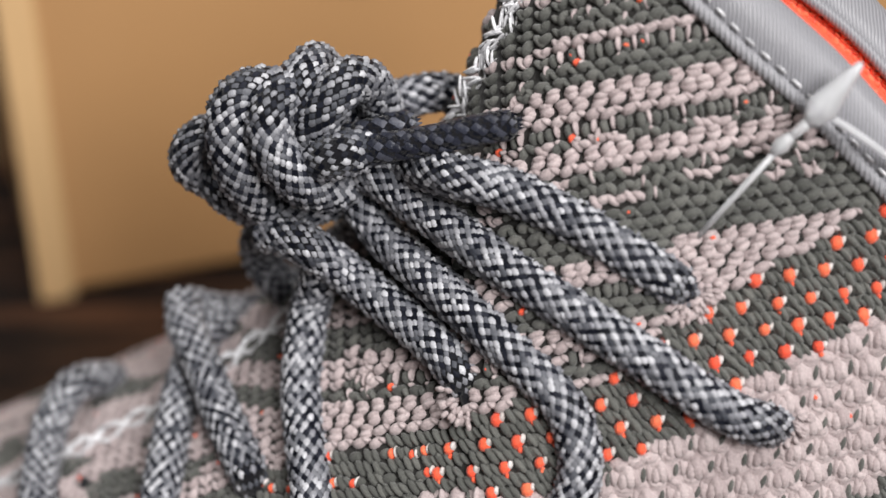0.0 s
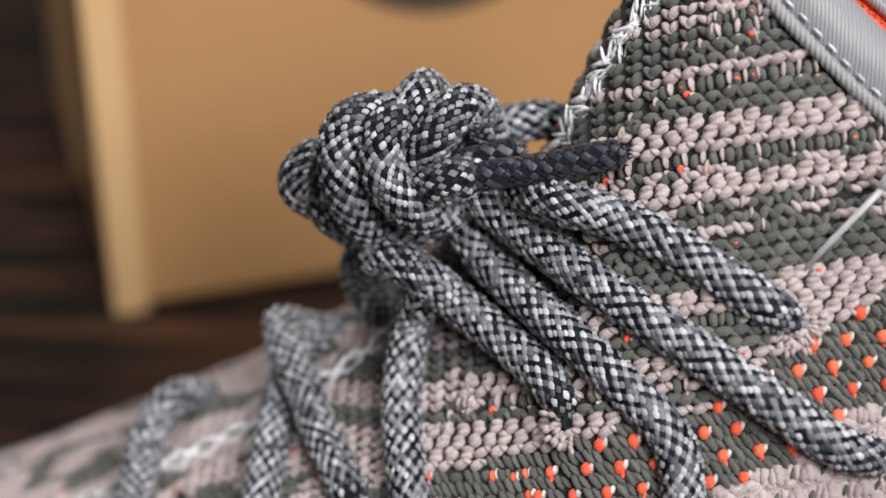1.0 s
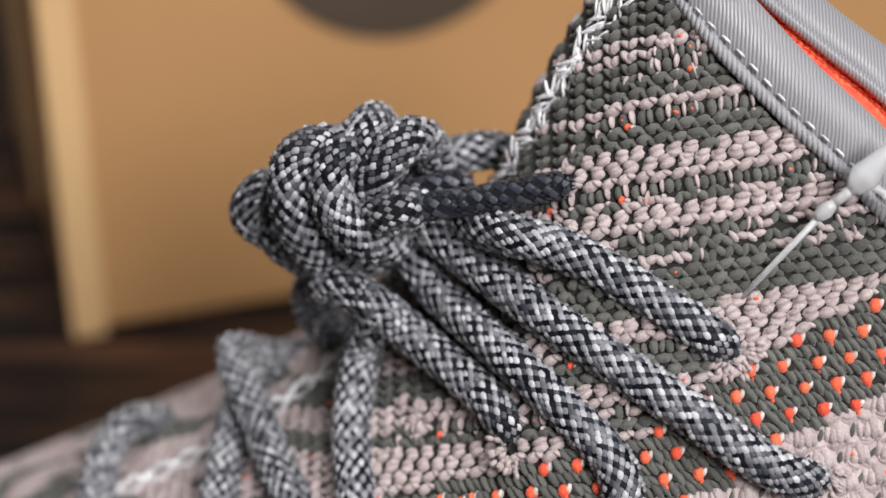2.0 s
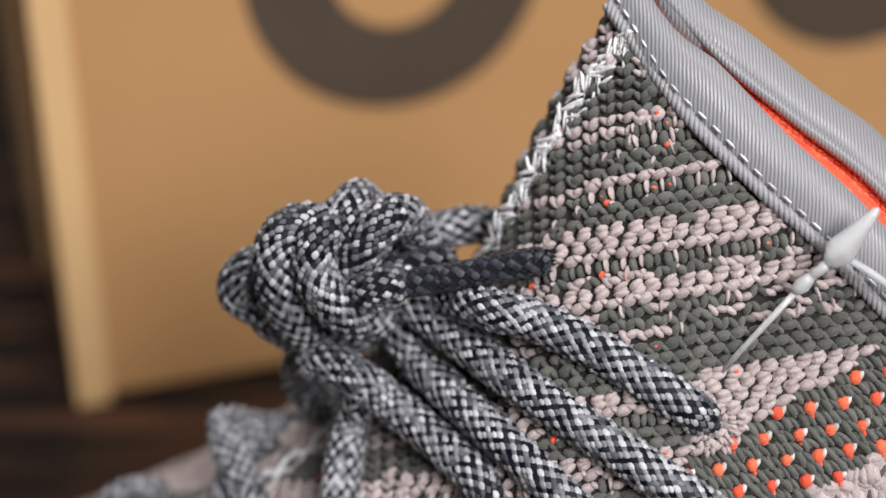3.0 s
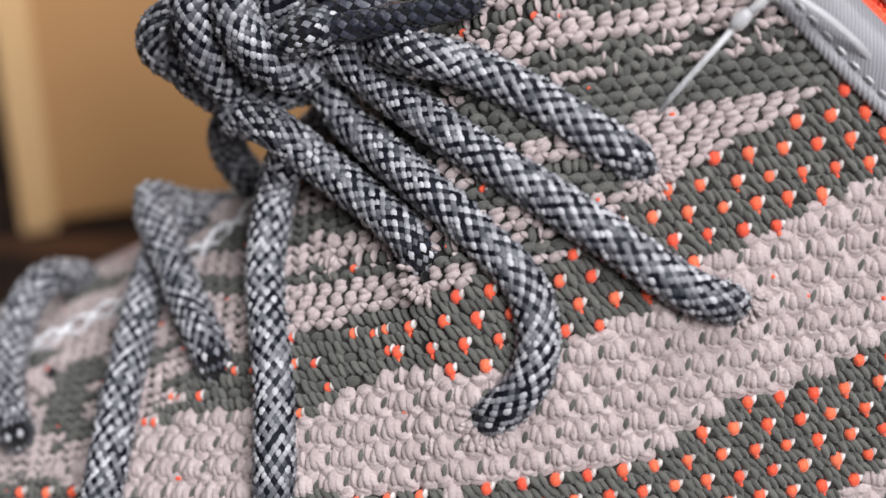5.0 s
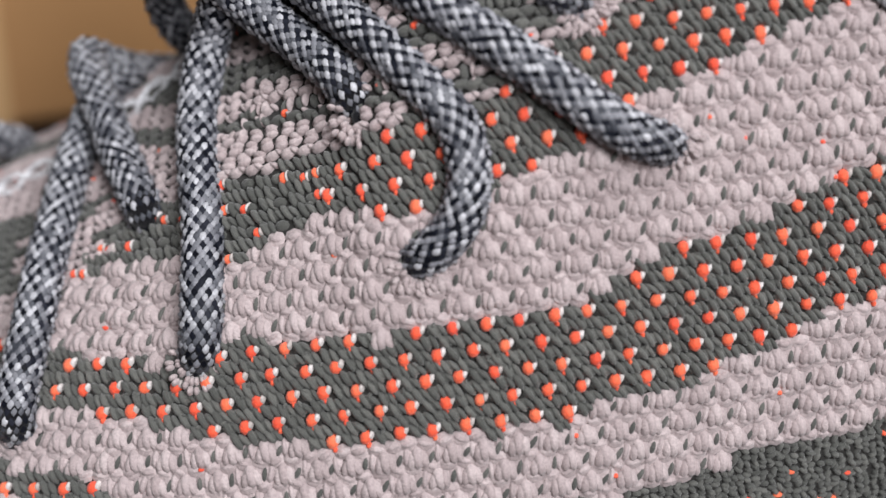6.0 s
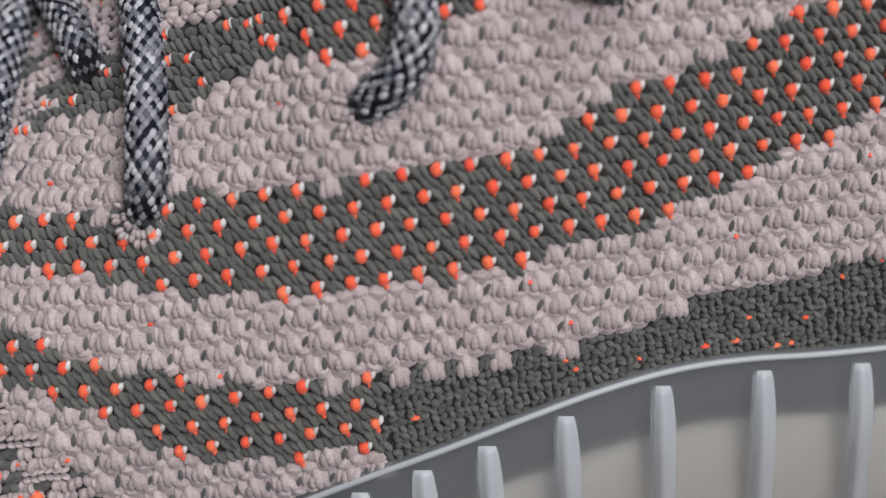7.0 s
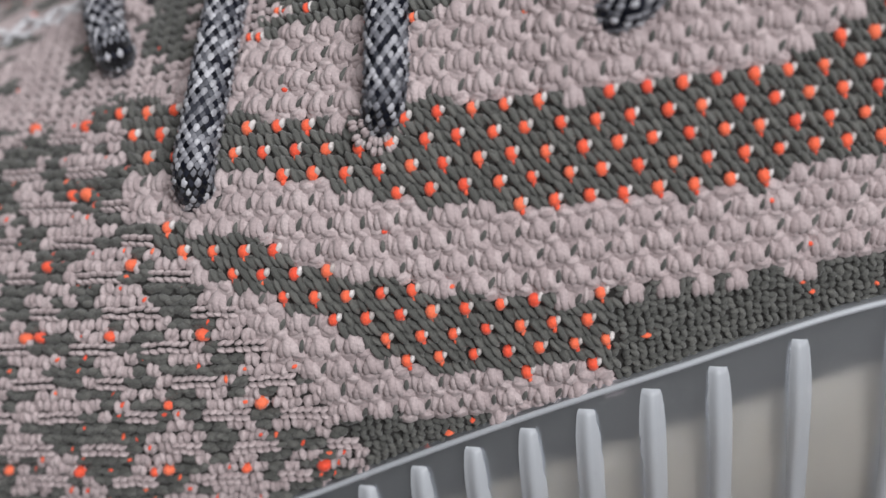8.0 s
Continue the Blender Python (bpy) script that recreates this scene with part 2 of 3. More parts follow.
def flank(x, z):
    """y of the camera-side flank at height z."""
    zb, zt, w = lerp_table(BASE, x), lerp_table(RIDGE, x), lerp_table(HALF, x)
    return YC - w * (1 - phi((z - zb) / (zt - zb), x))


COLLAR = [(.0225, .1565), (.0283, .152), (.0356, .1457), (.0452, .1382), (.0542, .1297), (.07, .117), (.09, .108), (.115, .107), (.14, .118), (.155, .130), (.162, .134)]
GAPW = [(.0225, .008), (.032, .012), (.045, .014), (.06, .016), (.09, .034), (.125, .036), (.15, .018), (.162, .004)]


def top_of(x):
    return lerp_table(RIDGE, x) if x < 0.0225 else lerp_table(COLLAR, x)


def on_flank(x, z):
    return Vector((x, flank(x, z), z))


def level(x, q):
    """Height on the flank whose slanted level is q."""
    lo, hi = lerp_table(BASE, x), lerp_table(RIDGE, x)
    for _ in range(22):
        m = (lo + hi) / 2
        if 0.545 * flank(x, m) + 0.839 * m < q:
            lo = m
        else:
            hi = m
    return (lo + hi) / 2


SHOE = tagged(new("knit_sneaker"), "taupe and moss-grey striped knit sneaker with orange specks, rope laces", "shoe")


def upper():
    xs = [-0.1345 + 0.2965 * i / 150 for i in range(151)]
    rows_n, verts, faces = 30, [], []
    for x in xs:
        zb, zc = lerp_table(BASE, x), top_of(x)
        lat = []
        for k in range(rows_n + 1):
            h = 1 - (1 - k / rows_n) ** 1.6
            z = zb + (zc - zb) * h
            lat.append((x, flank(x, z), z))
        verts += lat
        yb2, yt2 = 2 * YC - flank(x, zb), lat[-1][1] + (0 if x < 0.0225 else lerp_table(GAPW, x))
        for k in range(rows_n + 1):
            y, z = lat[rows_n - k][1:]
            if x < 0.0225:
                verts.append((x, 2 * YC - y, z))
            else:
                f = (y - lat[0][1]) / (lat[-1][1] - lat[0][1] + 1e-6)
                verts.append((x, yb2 + (yt2 - yb2) * f, z))
    n = 2 * (rows_n + 1)
    for i in range(len(xs) - 1):
        for k in range(n - 1):
            if k == rows_n and xs[i] > 0.021:
                continue
            a = i * n + k
            faces.append((a, a + n, a + n + 1, a + 1))
    mesh_object("upper", verts, faces, [BACKING], SHOE, "knit upper backing, near black as the shade between loops")


upper()

# ---------------------------------------------------------------- shoe: knit
DU, DV, SHEAR = 0.002175, 0.001615, 0.00081


def drift(x):
    """Rise of the knit rows along the shoe."""
    return 0.155 * x if x > -0.02 else -0.0031 + 0.09 * (x + 0.02)


B0 = [(-.0467, .129), (-.0383, .1255), (-.0319, .123), (-.0234, .1196), (-.0166, .1168), (-.009, .1147), (-.0015, .114), (.0075, .1157), (.0145, .1168), (.09, .135)]
B1 = [(-.0469, .1318), (-.0353, .1314), (-.0257, .1276), (-.0159, .1265), (-.0011, .1250), (.0093, .1256), (.0127, .126), (.0248, .1281), (.041, .1312), (.0522, .1352), (.0645, .1383), (.09, .146)]
TOE = [(.1026, -.0191), (.1101, -.0235), (.1177, -.0326), (.1234, -.0398), (.1289, -.0475), (.1355, -.0524), (.158, -.062)]
B2 = [(-.0534, .1381), (-.0375, .1401), (-.0292, .1388), (-.0135, .1372), (.0015, .1367), (.0162, .1385), (.0308, .1404), (.0381, .1442), (.0455, .145), (.0529, .1488), (.0604, .1519), (.0662, .1562), (.0727, .1589), (.09, .167)]
B3 = [(-.0506, .1492), (-.0384, .148), (-.0297, .1465), (-.0216, .1469), (-.0139, .1502), (.0012, .1507), (.0158, .1533), (.0302, .1558), (.0366, .1596), (.0444, .1641), (.0518, .1657), (.0589, .1703), (.0662, .1734), (.0711, .1757), (.09, .185)]
B4 = [(-.0371, .1577), (-.0269, .1599), (-.0144, .1598), (-.0022, .1661), (.014, .1677), (.0211, .1707), (.026, .1729), (.0337, .1781), (.0434, .1846), (.0505, .1877), (.0575, .1914), (.08, .204)]
B5 = [(-.0371, .165), (-.0171, .1704), (-.009, .1728), (.0063, .1777), (.0137, .1816), (.0209, .1825), (.0279, .1893), (.0351, .1922), (.0408, .1959), (.0493, .2011), (.0541, .2054), (.08, .22)]
STRIPES = [(.1802, "t"), (.1825, "g"), (.1868, "t"), (.1905, "g"), (.1945, "t"), (.2005, "g"), (.2055, "m"), (.2089, "t"), (.2107, "m"),
           (.2127, "g"), (.2166, "t"), (.2213, "g"), (.2232, "t"), (.2290, "g"), (.2318, "t"), (.2368, "g"), (.30, "m")]


def kind_at(x, q, rng):
    """Which yarn shows here: T, D lower taupe and dotted bands; F fine strip; t, g, m upper stripes; x speckled toe."""
    v = q - drift(x)
    if q < 0.158 and x < lerp_table(TOE, q):
        return "x"
    if q < lerp_table(B0, x) and x < 0.0145:
        return "F" if q < 0.1078 and x > -0.03 else "T"
    if q < lerp_table(B1, x):
        return "D" if x < 0.0135 else "F"
    if q < lerp_table(B2, x):
        return "T"
    if q < lerp_table(B3, x):
        return "D"
    if q < lerp_table(B4, x):
        return "T"
    if q < lerp_table(B5, x):
        return "D" if x > -0.002 else "d"
    if x > 0.029 + 1.2 * max(0, v - 0.196) and v < 0.1965:
        return "t"
    for top, k in STRIPES:
        if v < top:
            if x < -0.03:
                return "t" if noise.noise((x * 60, q * 260, 3)) > -0.18 else "g"
            return k
    return "m"


class Loops:
    """Collects many small domed yarn loops into one mesh."""

    def __init__(self):
        self.verts, self.faces = [], []

    def add(self, p, e1, e2, n, a, b, c):
        """a, b: half sizes along e1, e2; c: height."""
        base, k = len(self.verts), 8
        for r, h in ((1.0, -0.45), (0.82, 0.5), (0.42, 0.92)):
            for i in range(k):
                t = 2 * math.pi * i / k
                self.verts.append(p + e1 * (a * r * math.cos(t)) + e2 * (b * r * math.sin(t)) + n * (c * h))
        self.verts.append(p + n * c)
        for ring in (0, 1):
            for i in range(k):
                u, w = base + ring * k + i, base + ring * k + (i + 1) % k
                self.faces.append((u, w, w + k, u + k))
        for i in range(k):
            self.faces.append((base + 2 * k + i, base + 2 * k + (i + 1) % k, base + 3 * k))

    def build(self, name, mat, label, parent=None):
        ob = mesh_object(name, self.verts, self.faces, [mat], parent or SHOE, label)
        tagged(ob, kind="stuff")


def knit():
    rng = random.Random(11)
    T, G, O, W = Loops(), Loops(), Loops(), Loops()

    def basis(x, q):
        z = level(x, q)
        p = on_flank(x, z)
        e = 0.0008
        px = on_flank(x + e, level(x + e, q + drift(x + e) - drift(x)))
        pz = on_flank(x, min(z + e, lerp_table(RIDGE, x)))
        e1 = (px - p).normalized()
        n = e1.cross(pz - p).normalized()
        return p, e1, n.cross(e1), n

    def tilt(e1, e2, deg):
        c, s = math.cos(radians(deg)), math.sin(radians(deg))
        return e1 * c + e2 * s, e2 * c - e1 * s

    for j in range(-34, 66):
        v = 0.1404 + j * DV
        for i in range(-85, 100):
            x = -0.0108 + i * DU + SHEAR * j
            if not -0.128 < x < 0.148:
                continue
            q = v + drift(x)
            zb, zc = lerp_table(BASE, x), top_of(x)
            qb = 0.545 * flank(x, zb) + 0.839 * zb
            qt = 0.545 * flank(x, zc - 0.0004) + 0.839 * (zc - 0.0004)
            if q < qb - 0.0005 or q > qt - 0.0003:
                continue
            zz = level(x, q)
            if x < 0.0225 and (zz - zb) / (zc - zb) > 0.88:
                continue
            k = kind_at(x + rng.uniform(-.0006, .0006), q + rng.uniform(-.0004, .0004), rng)
            p, e1, e2, n = basis(x, q)
            j1, j2 = rng.uniform(-.0002, .0002), rng.uniform(-.00015, .00015)
            p = p + e1 * j1 + e2 * j2
            s = rng.uniform(0.9, 1.12)
            if k == "T":
                w = rng.uniform(0.94, 1.06)
                T.add(p, e1, e2, n, 0.00160, 0.00125, 0.00042)
                if i % 2 == 0 and j % 2 == 0:
                    # a bell of three plump plies that hangs over the row below
                    lean = (n - e2 * rng.uniform(0.05, 0.25) - e1 * rng.uniform(-0.05, 0.12)).normalized()
                    c = p - e1 * 0.0002 - e2 * 0.0001
                    T.add(c, *tilt(e1, e2, 92 + rng.uniform(-8, 8)), lean, 0.00186 * w, 0.00100 * s ** 0.5, 0.00126 * s ** 0.5)
                    T.add(c - e1 * 0.00074 - e2 * 0.0003, *tilt(e1, e2, 74 + rng.uniform(-9, 9)), lean, 0.00158 * w, 0.00080 * s, 0.00102 * s ** 0.5)
                    T.add(c + e1 * 0.00074 - e2 * 0.0003, *tilt(e1, e2, 106 + rng.uniform(-9, 9)), lean, 0.00158 * w, 0.00078 * s, 0.00100 * s ** 0.5)
                    # dark loop painted in as the shade of the slit on its far side
                    G.add(p + e1 * 0.00165 - e2 * 0.0002, *tilt(e1, e2, 66 + rng.uniform(-14, 14)), n, 0.00115 * s, 0.00046, 0.00070)
                elif j % 2 == 0:
                    T.add(p + e1 * 0.00022, *tilt(e1, e2, 82 + rng.uniform(-12, 12)), n, 0.00150 * w, 0.00050 * s, 0.00080 * s)
                else:
                    T.add(p, *tilt(e1, e2, rng.uniform(-30, 30)), n, 0.00120 * w, 0.00060 * s, 0.00068 * s)
                if rng.random() < 0.012:
                    O.add(p + e1 * 0.0008, e1, e2, n, 0.0005, 0.0004, 0.0009)
            elif k in "Dd":
                dot = (i % 2 == 0 and j % 2 == 0) if k == "D" else (i + j // 2) % 2 == 0 and j % 2 == 0 and rng.random() < 0.9
                if dot and k == "d":
                    for d in (-0.0009, 0.0009):
                        if rng.random() < 0.75:
                            o = p + e1 * d + e2 * rng.uniform(-.0005, .0005)
                            O.add(o, *tilt(e1, e2, 75 + rng.uniform(-25, 25)), n, 0.00085 * s, 0.00060 * s, 0.00092)
                            W.add(o + e1 * 0.0007 + e2 * 0.0002, *tilt(e1, e2, 80 + rng.uniform(-15, 15)), n, 0.00085 * s, 0.00036, 0.00085)
                    G.add(p, e1, e2, n, 0.00120, 0.00085, 0.00062)
                elif dot:
                    b1, b2 = tilt(e1, e2, 75 + rng.uniform(-15, 15))
                    O.add(p + n * 0.0001, b1, b2, n, 0.00106 * s, 0.00088 * s, 0.00088)
                    if rng.random() < 0.7:
                        O.add(p - e2 * 0.00108 + e1 * 0.00022, b1, b2, n, 0.00052, 0.00042, 0.0006)
                    W.add(p + e1 * 0.00078 + e2 * 0.00035, *tilt(e1, e2, 68), n, 0.00086 * s, 0.00046, 0.00080)
                else:
                    a1, a2 = tilt(e1, e2, -60 + rng.uniform(-9, 9))
                    G.add(p, e1, e2, n, 0.00120, 0.00090, 0.00050)
                    G.add(p - e1 * 0.0003, a1, a2, n, 0.00142 * s, 0.00056 * s, 0.00092 * s)
                    G.add(p + e1 * 0.00085, *tilt(e1, e2, -54 + rng.uniform(-14, 14)), n, 0.00125 * s, 0.00046 * s, 0.00080 * s)
                    if rng.random() < 0.35:
                        G.add(p + e1 * rng.uniform(-.0008, .0008) + e2 * 0.0007, *tilt(e1, e2, rng.uniform(-80, 80)), n, 0.0006, 0.0003, 0.00075)
            elif k == "F":
                for d in (0.0, 0.00110):
                    for f in (-0.0004, 0.00042):
                        G.add(p + e1 * (d + rng.uniform(-.0002, .0002)) + e2 * (f + rng.uniform(-.0002, .0002)), *tilt(e1, e2, rng.uniform(-70, 70)), n, 0.00074 * s, 0.00046, rng.uniform(0.0003, 0.0008))
                if rng.random() < 0.06:
                    O.add(p + e1 * 0.0005, e1, e2, n, rng.uniform(0.0004, 0.0010), 0.0004, 0.0007)
            elif k == "x":
                # short pale chains of stitches, clumps of upright pale and flat dark loops, orange knots in pairs
                row, sub = j // 3, j % 3
                u = ((x + 0.0047 * row + 0.003 * noise.noise((x * 60, row * 3.1, 2.0))) / 0.0116) % 1.0
                g = 1.6 * noise.noise((x * 330, q * 420, 7.3)) + 0.7 * noise.noise((x * 120, q * 160, 1.7)) + (0.32 if u < 0.55 else -0.22)
                if sub == 0 and u < 0.52:
                    for d in (-0.00055, 0.00055):
                        for f in (-0.00050, 0.00050):
                            T.add(p + e1 * (d + rng.uniform(-.0001, .0001)) + e2 * f, *tilt(e1, e2, (14 if f > 0 else -14) + rng.uniform(-8, 8)), n, 0.00088, 0.00040, 0.00100 * s)
                else:
                    dest = T if g > 0.10 else G
                    dest.add(p, e1, e2, n, 0.00125, 0.00095, 0.00045)
                    for d in (-0.0006, 0.0006):
                        o = p + e1 * (d + rng.uniform(-.0003, .0003)) + e2 * rng.uniform(-.0004, .0004)
                        dest.add(o, *tilt(e1, e2, (82 if dest is T else 8) + rng.uniform(-26, 26)), n, 0.00108 * s, 0.00058 * s, rng.uniform(0.0006, 0.0011))
                    if sub == 1 and 0.50 < u < 0.74 and row % 2 == 0 and rng.random() < 0.8:
                        w = rng.uniform(0.8, 1.2)
                        O.add(p + n * 0.0002, *tilt(e1, e2, rng.uniform(-20, 40)), n, 0.00112 * w, 0.00092 * w, 0.00112)
                    elif rng.random() < 0.15:
                        O.add(p + e2 * 0.0002 - n * 0.0002, *tilt(e1, e2, rng.uniform(0, 90)), n, 0.00075 * s, 0.00045 * s, 0.00085)
            else:
                kk = k
                if k == "m":
                    kk = "t" if noise.noise((x * 420, q * 500, 2.0)) > 0.12 else "g"
                dest = T if kk == "t" else G
                above, below = kind_at(x, q + DV, rng), kind_at(x, q - DV, rng)
                w = rng.uniform(0.88, 1.15)
                if k == "t" and below != "t":
                    # slanted chain along the lower edge of a pale stripe
                    T.add(p, *tilt(e1, e2, 24 + rng.uniform(-10, 10)), n, 0.00148 * w, 0.00078 * s, 0.00112 * s)
                    T.add(p + e1 * 0.00108 + e2 * 0.0003, *tilt(e1, e2, -28 + rng.uniform(-12, 12)), n, 0.00090 * w, 0.00048 * s, 0.00104 * s)
                elif k == "t":
                    # upright blocks of two or three plies
                    T.add(p, e1, e2, n, 0.00118, 0.00095, 0.00060)
                    for f in (-0.00048, 0.00048):
                        T.add(p + e2 * f + e1 * rng.uniform(-.0003, .0003), *tilt(e1, e2, 18 + rng.uniform(-16, 16)), n, 0.00118 * w, 0.00058 * s, rng.uniform(0.00085, 0.00110))
                elif k == "g" and above == "t":
                    # dark upright stitches with pale ticks hanging between them
                    G.add(p, *tilt(e1, e2, 84 + rng.uniform(-9, 9)), n, 0.00112 * w, 0.00072 * s, 0.00088 * s)
                    if rng.random() < 0.72:
                        o = p + e1 * (DU / 2 + rng.uniform(-.0002, .0002))
                        T.add(o + e2 * 0.0003, *tilt(e1, e2, 84 + rng.uniform(-12, 12)), n, 0.00112 * w, 0.00040 * s, 0.00100)
                        T.add(o - e2 * 0.00115, *tilt(e1, e2, rng.uniform(0, 90)), n, 0.00046, 0.00040, 0.00092)
                        if rng.random() < 0.16:
                            O.add(o - e2 * 0.0010 - e1 * 0.0007, *tilt(e1, e2, rng.uniform(0, 60)), n, 0.00075, 0.00055, 0.0010)
                    else:
                        G.add(p + e1 * DU / 2, *tilt(e1, e2, 84 + rng.uniform(-12, 12)), n, 0.00100 * w, 0.00050 * s, 0.00080)
                elif k == "g":
                    # plump dark stitches lying along the row
                    G.add(p, *tilt(e1, e2, 12 + rng.uniform(-14, 14)), n, 0.00134 * w, 0.00080 * s, 0.00100 * s)
                    G.add(p + e1 * 0.0011 - e2 * 0.0004, *tilt(e1, e2, -40 + rng.uniform(-18, 18)), n, 0.00080 * w, 0.00052 * s, 0.00086 * s)
                else:
                    for d, sl in ((-0.00055, 34), (0.00058, -34)):
                        b1, b2 = tilt(e1, e2, (sl * 1.2 if kk == "g" else -26 - sl * 0.5) + rng.uniform(-24, 24))
                        dest.add(p + e1 * d + e2 * rng.uniform(-.0003, .0003), b1, b2, n, 0.00116 * w, 0.00062 * w, 0.00082 * w)
                frayed = x < 0.026 and (zz - zb) / (zc - zb) > 0.84
                if (k == "m" or frayed) and rng.random() < (0.4 if frayed else 0.2):
                    T.add(p + n * 0.0002 + e2 * 0.0003 + e1 * rng.uniform(-.0006, .0006), *tilt(e1, e2, 85 + rng.uniform(-18, 18)), n, rng.uniform(0.0008, 0.0013), 0.00036, 0.00090)
                if rng.random() < (0.14 if frayed else 0.035 if kk == "g" else 0.012):
                    O.add(p + n * 0.0001, *tilt(e1, e2, rng.uniform(0, 180)), n, 0.00055, 0.0004, 0.0009)
    # rows that climb over the instep ridge and down the far side
    for i in range(-50, 13):
        x = -0.002 + i * 0.00215
        if x > 0.0222:
            break
        zb, zt = lerp_table(BASE, x), lerp_table(RIDGE, x)
        prof = []
        for k in range(241):
            h = 0.87 + 0.13 * math.sin(math.pi / 2 * k / 120) if k <= 120 else 0.45 + 0.55 * math.sin(math.pi / 2 * (240 - k) / 120)
            y = flank(x, zb + (zt - zb) * h)
            prof.append(Vector((x, y if k <= 120 else 2 * YC - y, zb + (zt - zb) * h)))
        left = 0.0008 * (i % 2)
        for a, b in zip(prof, prof[1:]):
            left -= (b - a).length
            if left > 0 or (b - a).length < 1e-7:
                continue
            left += 0.00165
            e2 = (b - a).normalized()
            zz = lerp_table(RIDGE, x + 0.001) - zt
            e1 = Vector((0.001, 0, zz)).normalized()
            n = e1.cross(e2).normalized()
            e1 = e2.cross(n)
            k = kind_at(x, 0.545 * a.y + 0.839 * a.z, rng)
            taupe = noise.noise((x * 90, a.y * 260 + a.z * 120, 5.0)) > -0.12 if (k not in "tg" or x < -0.03) else k == "t"
            dest = T if taupe else G
            for d in (-0.00055, 0.00055):
                w = rng.uniform(0.85, 1.2)
                dest.add(a + e1 * d, *tilt(e1, e2, (40 if d > 0 else -40) + rng.uniform(-18, 18)), n, 0.00115 * w, 0.00060 * w, 0.00082 * w)
            if rng.random() < 0.02:
                O.add(a, e1, e2, n, 0.0006, 0.0005, 0.00095)
    T.build("taupe_knit", TAUPE, "taupe knit loops")
    G.build("moss_grey_knit", GREEN, "moss-grey knit loops, with dark wedges as slit shade in the taupe")
    O.build("orange_specks", ORANGE, "orange yarn specks")
    W.build("white_specks", WHITE, "pale yarn specks")


knit()


# ---------------------------------------------------------------- shoe: sole
def sole():
    def outline(x, out):
        return YC - lerp_table(HALF, x) - out

    xs = [-0.139 + 0.304 * i / 160 for i in range(161)]
    # section: outward offset, fraction of the height
    def shell(name, mat, section, label=""):
        verts, faces, m = [], [], len(section)
        for x in xs:
            xe = min(max(x, -0.1345), 0.1615)
            zb = lerp_table(BASE, xe)
            for side in (-1, 1):
                for o, z in section:
                    y = YC + side * (lerp_table(HALF, xe) + o * min(1.0, 0.2 + 20 * min(abs(x + 0.139), abs(0.165 - x))))
                    verts.append((x, y, z(zb)))
        n = 2 * m
        for i in range(len(xs) - 1):
            for s in (0, 1):
                for k in range(m - 1):
                    a = i * n + s * m + k
                    f = (a, a + 1, a + n + 1, a + n)
                    faces.append(f if s == 0 else f[::-1])
            a = i * n
            faces.append((a + m - 1, a + n - 1, a + 2 * n - 1, a + n + m - 1))
        return mesh_object(name, verts, faces, [mat], SHOE, label)

    shell("midsole", FOAM, [(-0.004, lambda z: max(z - 0.0095, 0.0046)), (-0.0006, lambda z: max(z - 0.0112, 0.0044)), (0.0014, lambda z: max(z * 0.5, 0.0042)), (0.0010, lambda z: 0.004), (-0.001, lambda z: 0.0006)], "cream foam midsole core")
    # knit edge behind the rubber; its dark colour paints the shade under the rim
    shell("inner_shade_strip", GREEN, [(-0.001, lambda z: z + 0.0005), (0.0, lambda z: z - 0.004), (0.0002, lambda z: max(z - 0.0102, 0.0048)), (-0.002, lambda z: max(z - 0.0106, 0.0045))], "knit edge inside the sole, dark as the shade under the rim")
    rubber = shell("sole_rim", SMOKE, [(-0.002, lambda z: z - 0.003), (-0.0008, lambda z: z + 0.0003), (0.0004, lambda z: z + 0.0009), (0.0011, lambda z: z + 0.0005), (0.0013, lambda z: z - 0.0004),
                              (0.0026, lambda z: z - 0.0035), (0.0040, lambda z: max(z - 0.008, 0.0048)), (0.0047, lambda z: max(z - 0.0125, 0.0044)), (0.0048, lambda z: max(z * 0.5, 0.0042)), (0.0042, lambda z: 0.004)], "smoky grey translucent rubber sidewall")
    face = [(0.0, 0.0012), (0.0035, 0.0026), (0.008, 0.0040), (0.0125, 0.0047), (0.02, 0.0048), (0.035, 0.0042), (0.05, 0.0034)]
    # ribs
    rng = random.Random(3)
    spots = [0.003 - 0.0073 * k for k in range(18, 0, -1)] + [0.003, 0.0105, 0.0187, 0.0272, 0.0375, 0.0505, 0.0645, 0.0785, 0.092, 0.105, 0.117, 0.128, 0.138, 0.147, 0.154]
    for x in spots:
        bm = bmesh.new()
        rings, zb = [], lerp_table(BASE, x)
        for k in range(15):
            f = (k / 14) ** 1.5
            z = (zb - 0.0014) * (1 - f) + 0.001 * f
            round_head = min(1.0, math.sqrt(0.15 + k * 0.25))
            xx = x + 0.0040 * f
            y = outline(xx, lerp_table(face, lerp_table(BASE, xx) - z) + 0.0003)
            w = 0.0018 * (0.45 + 0.55 * round_head)
            rings.append([bm.verts.new((xx + w * u / 4, y + 0.0003 - 0.0010 * round_head * math.cos(math.pi * u / 8) ** 2, z)) for u in range(4, -5, -1)])
        for a, b in zip(rings, rings[1:]):
            for u in range(8):
                bm.faces.new((a[u], a[u + 1], b[u + 1], b[u]))
        bm.faces.new(rings[0][::-1])
        bmesh.ops.recalc_face_normals(bm, faces=bm.faces[:])
        part("rib", bm, RIB, rubber, smooth=True)
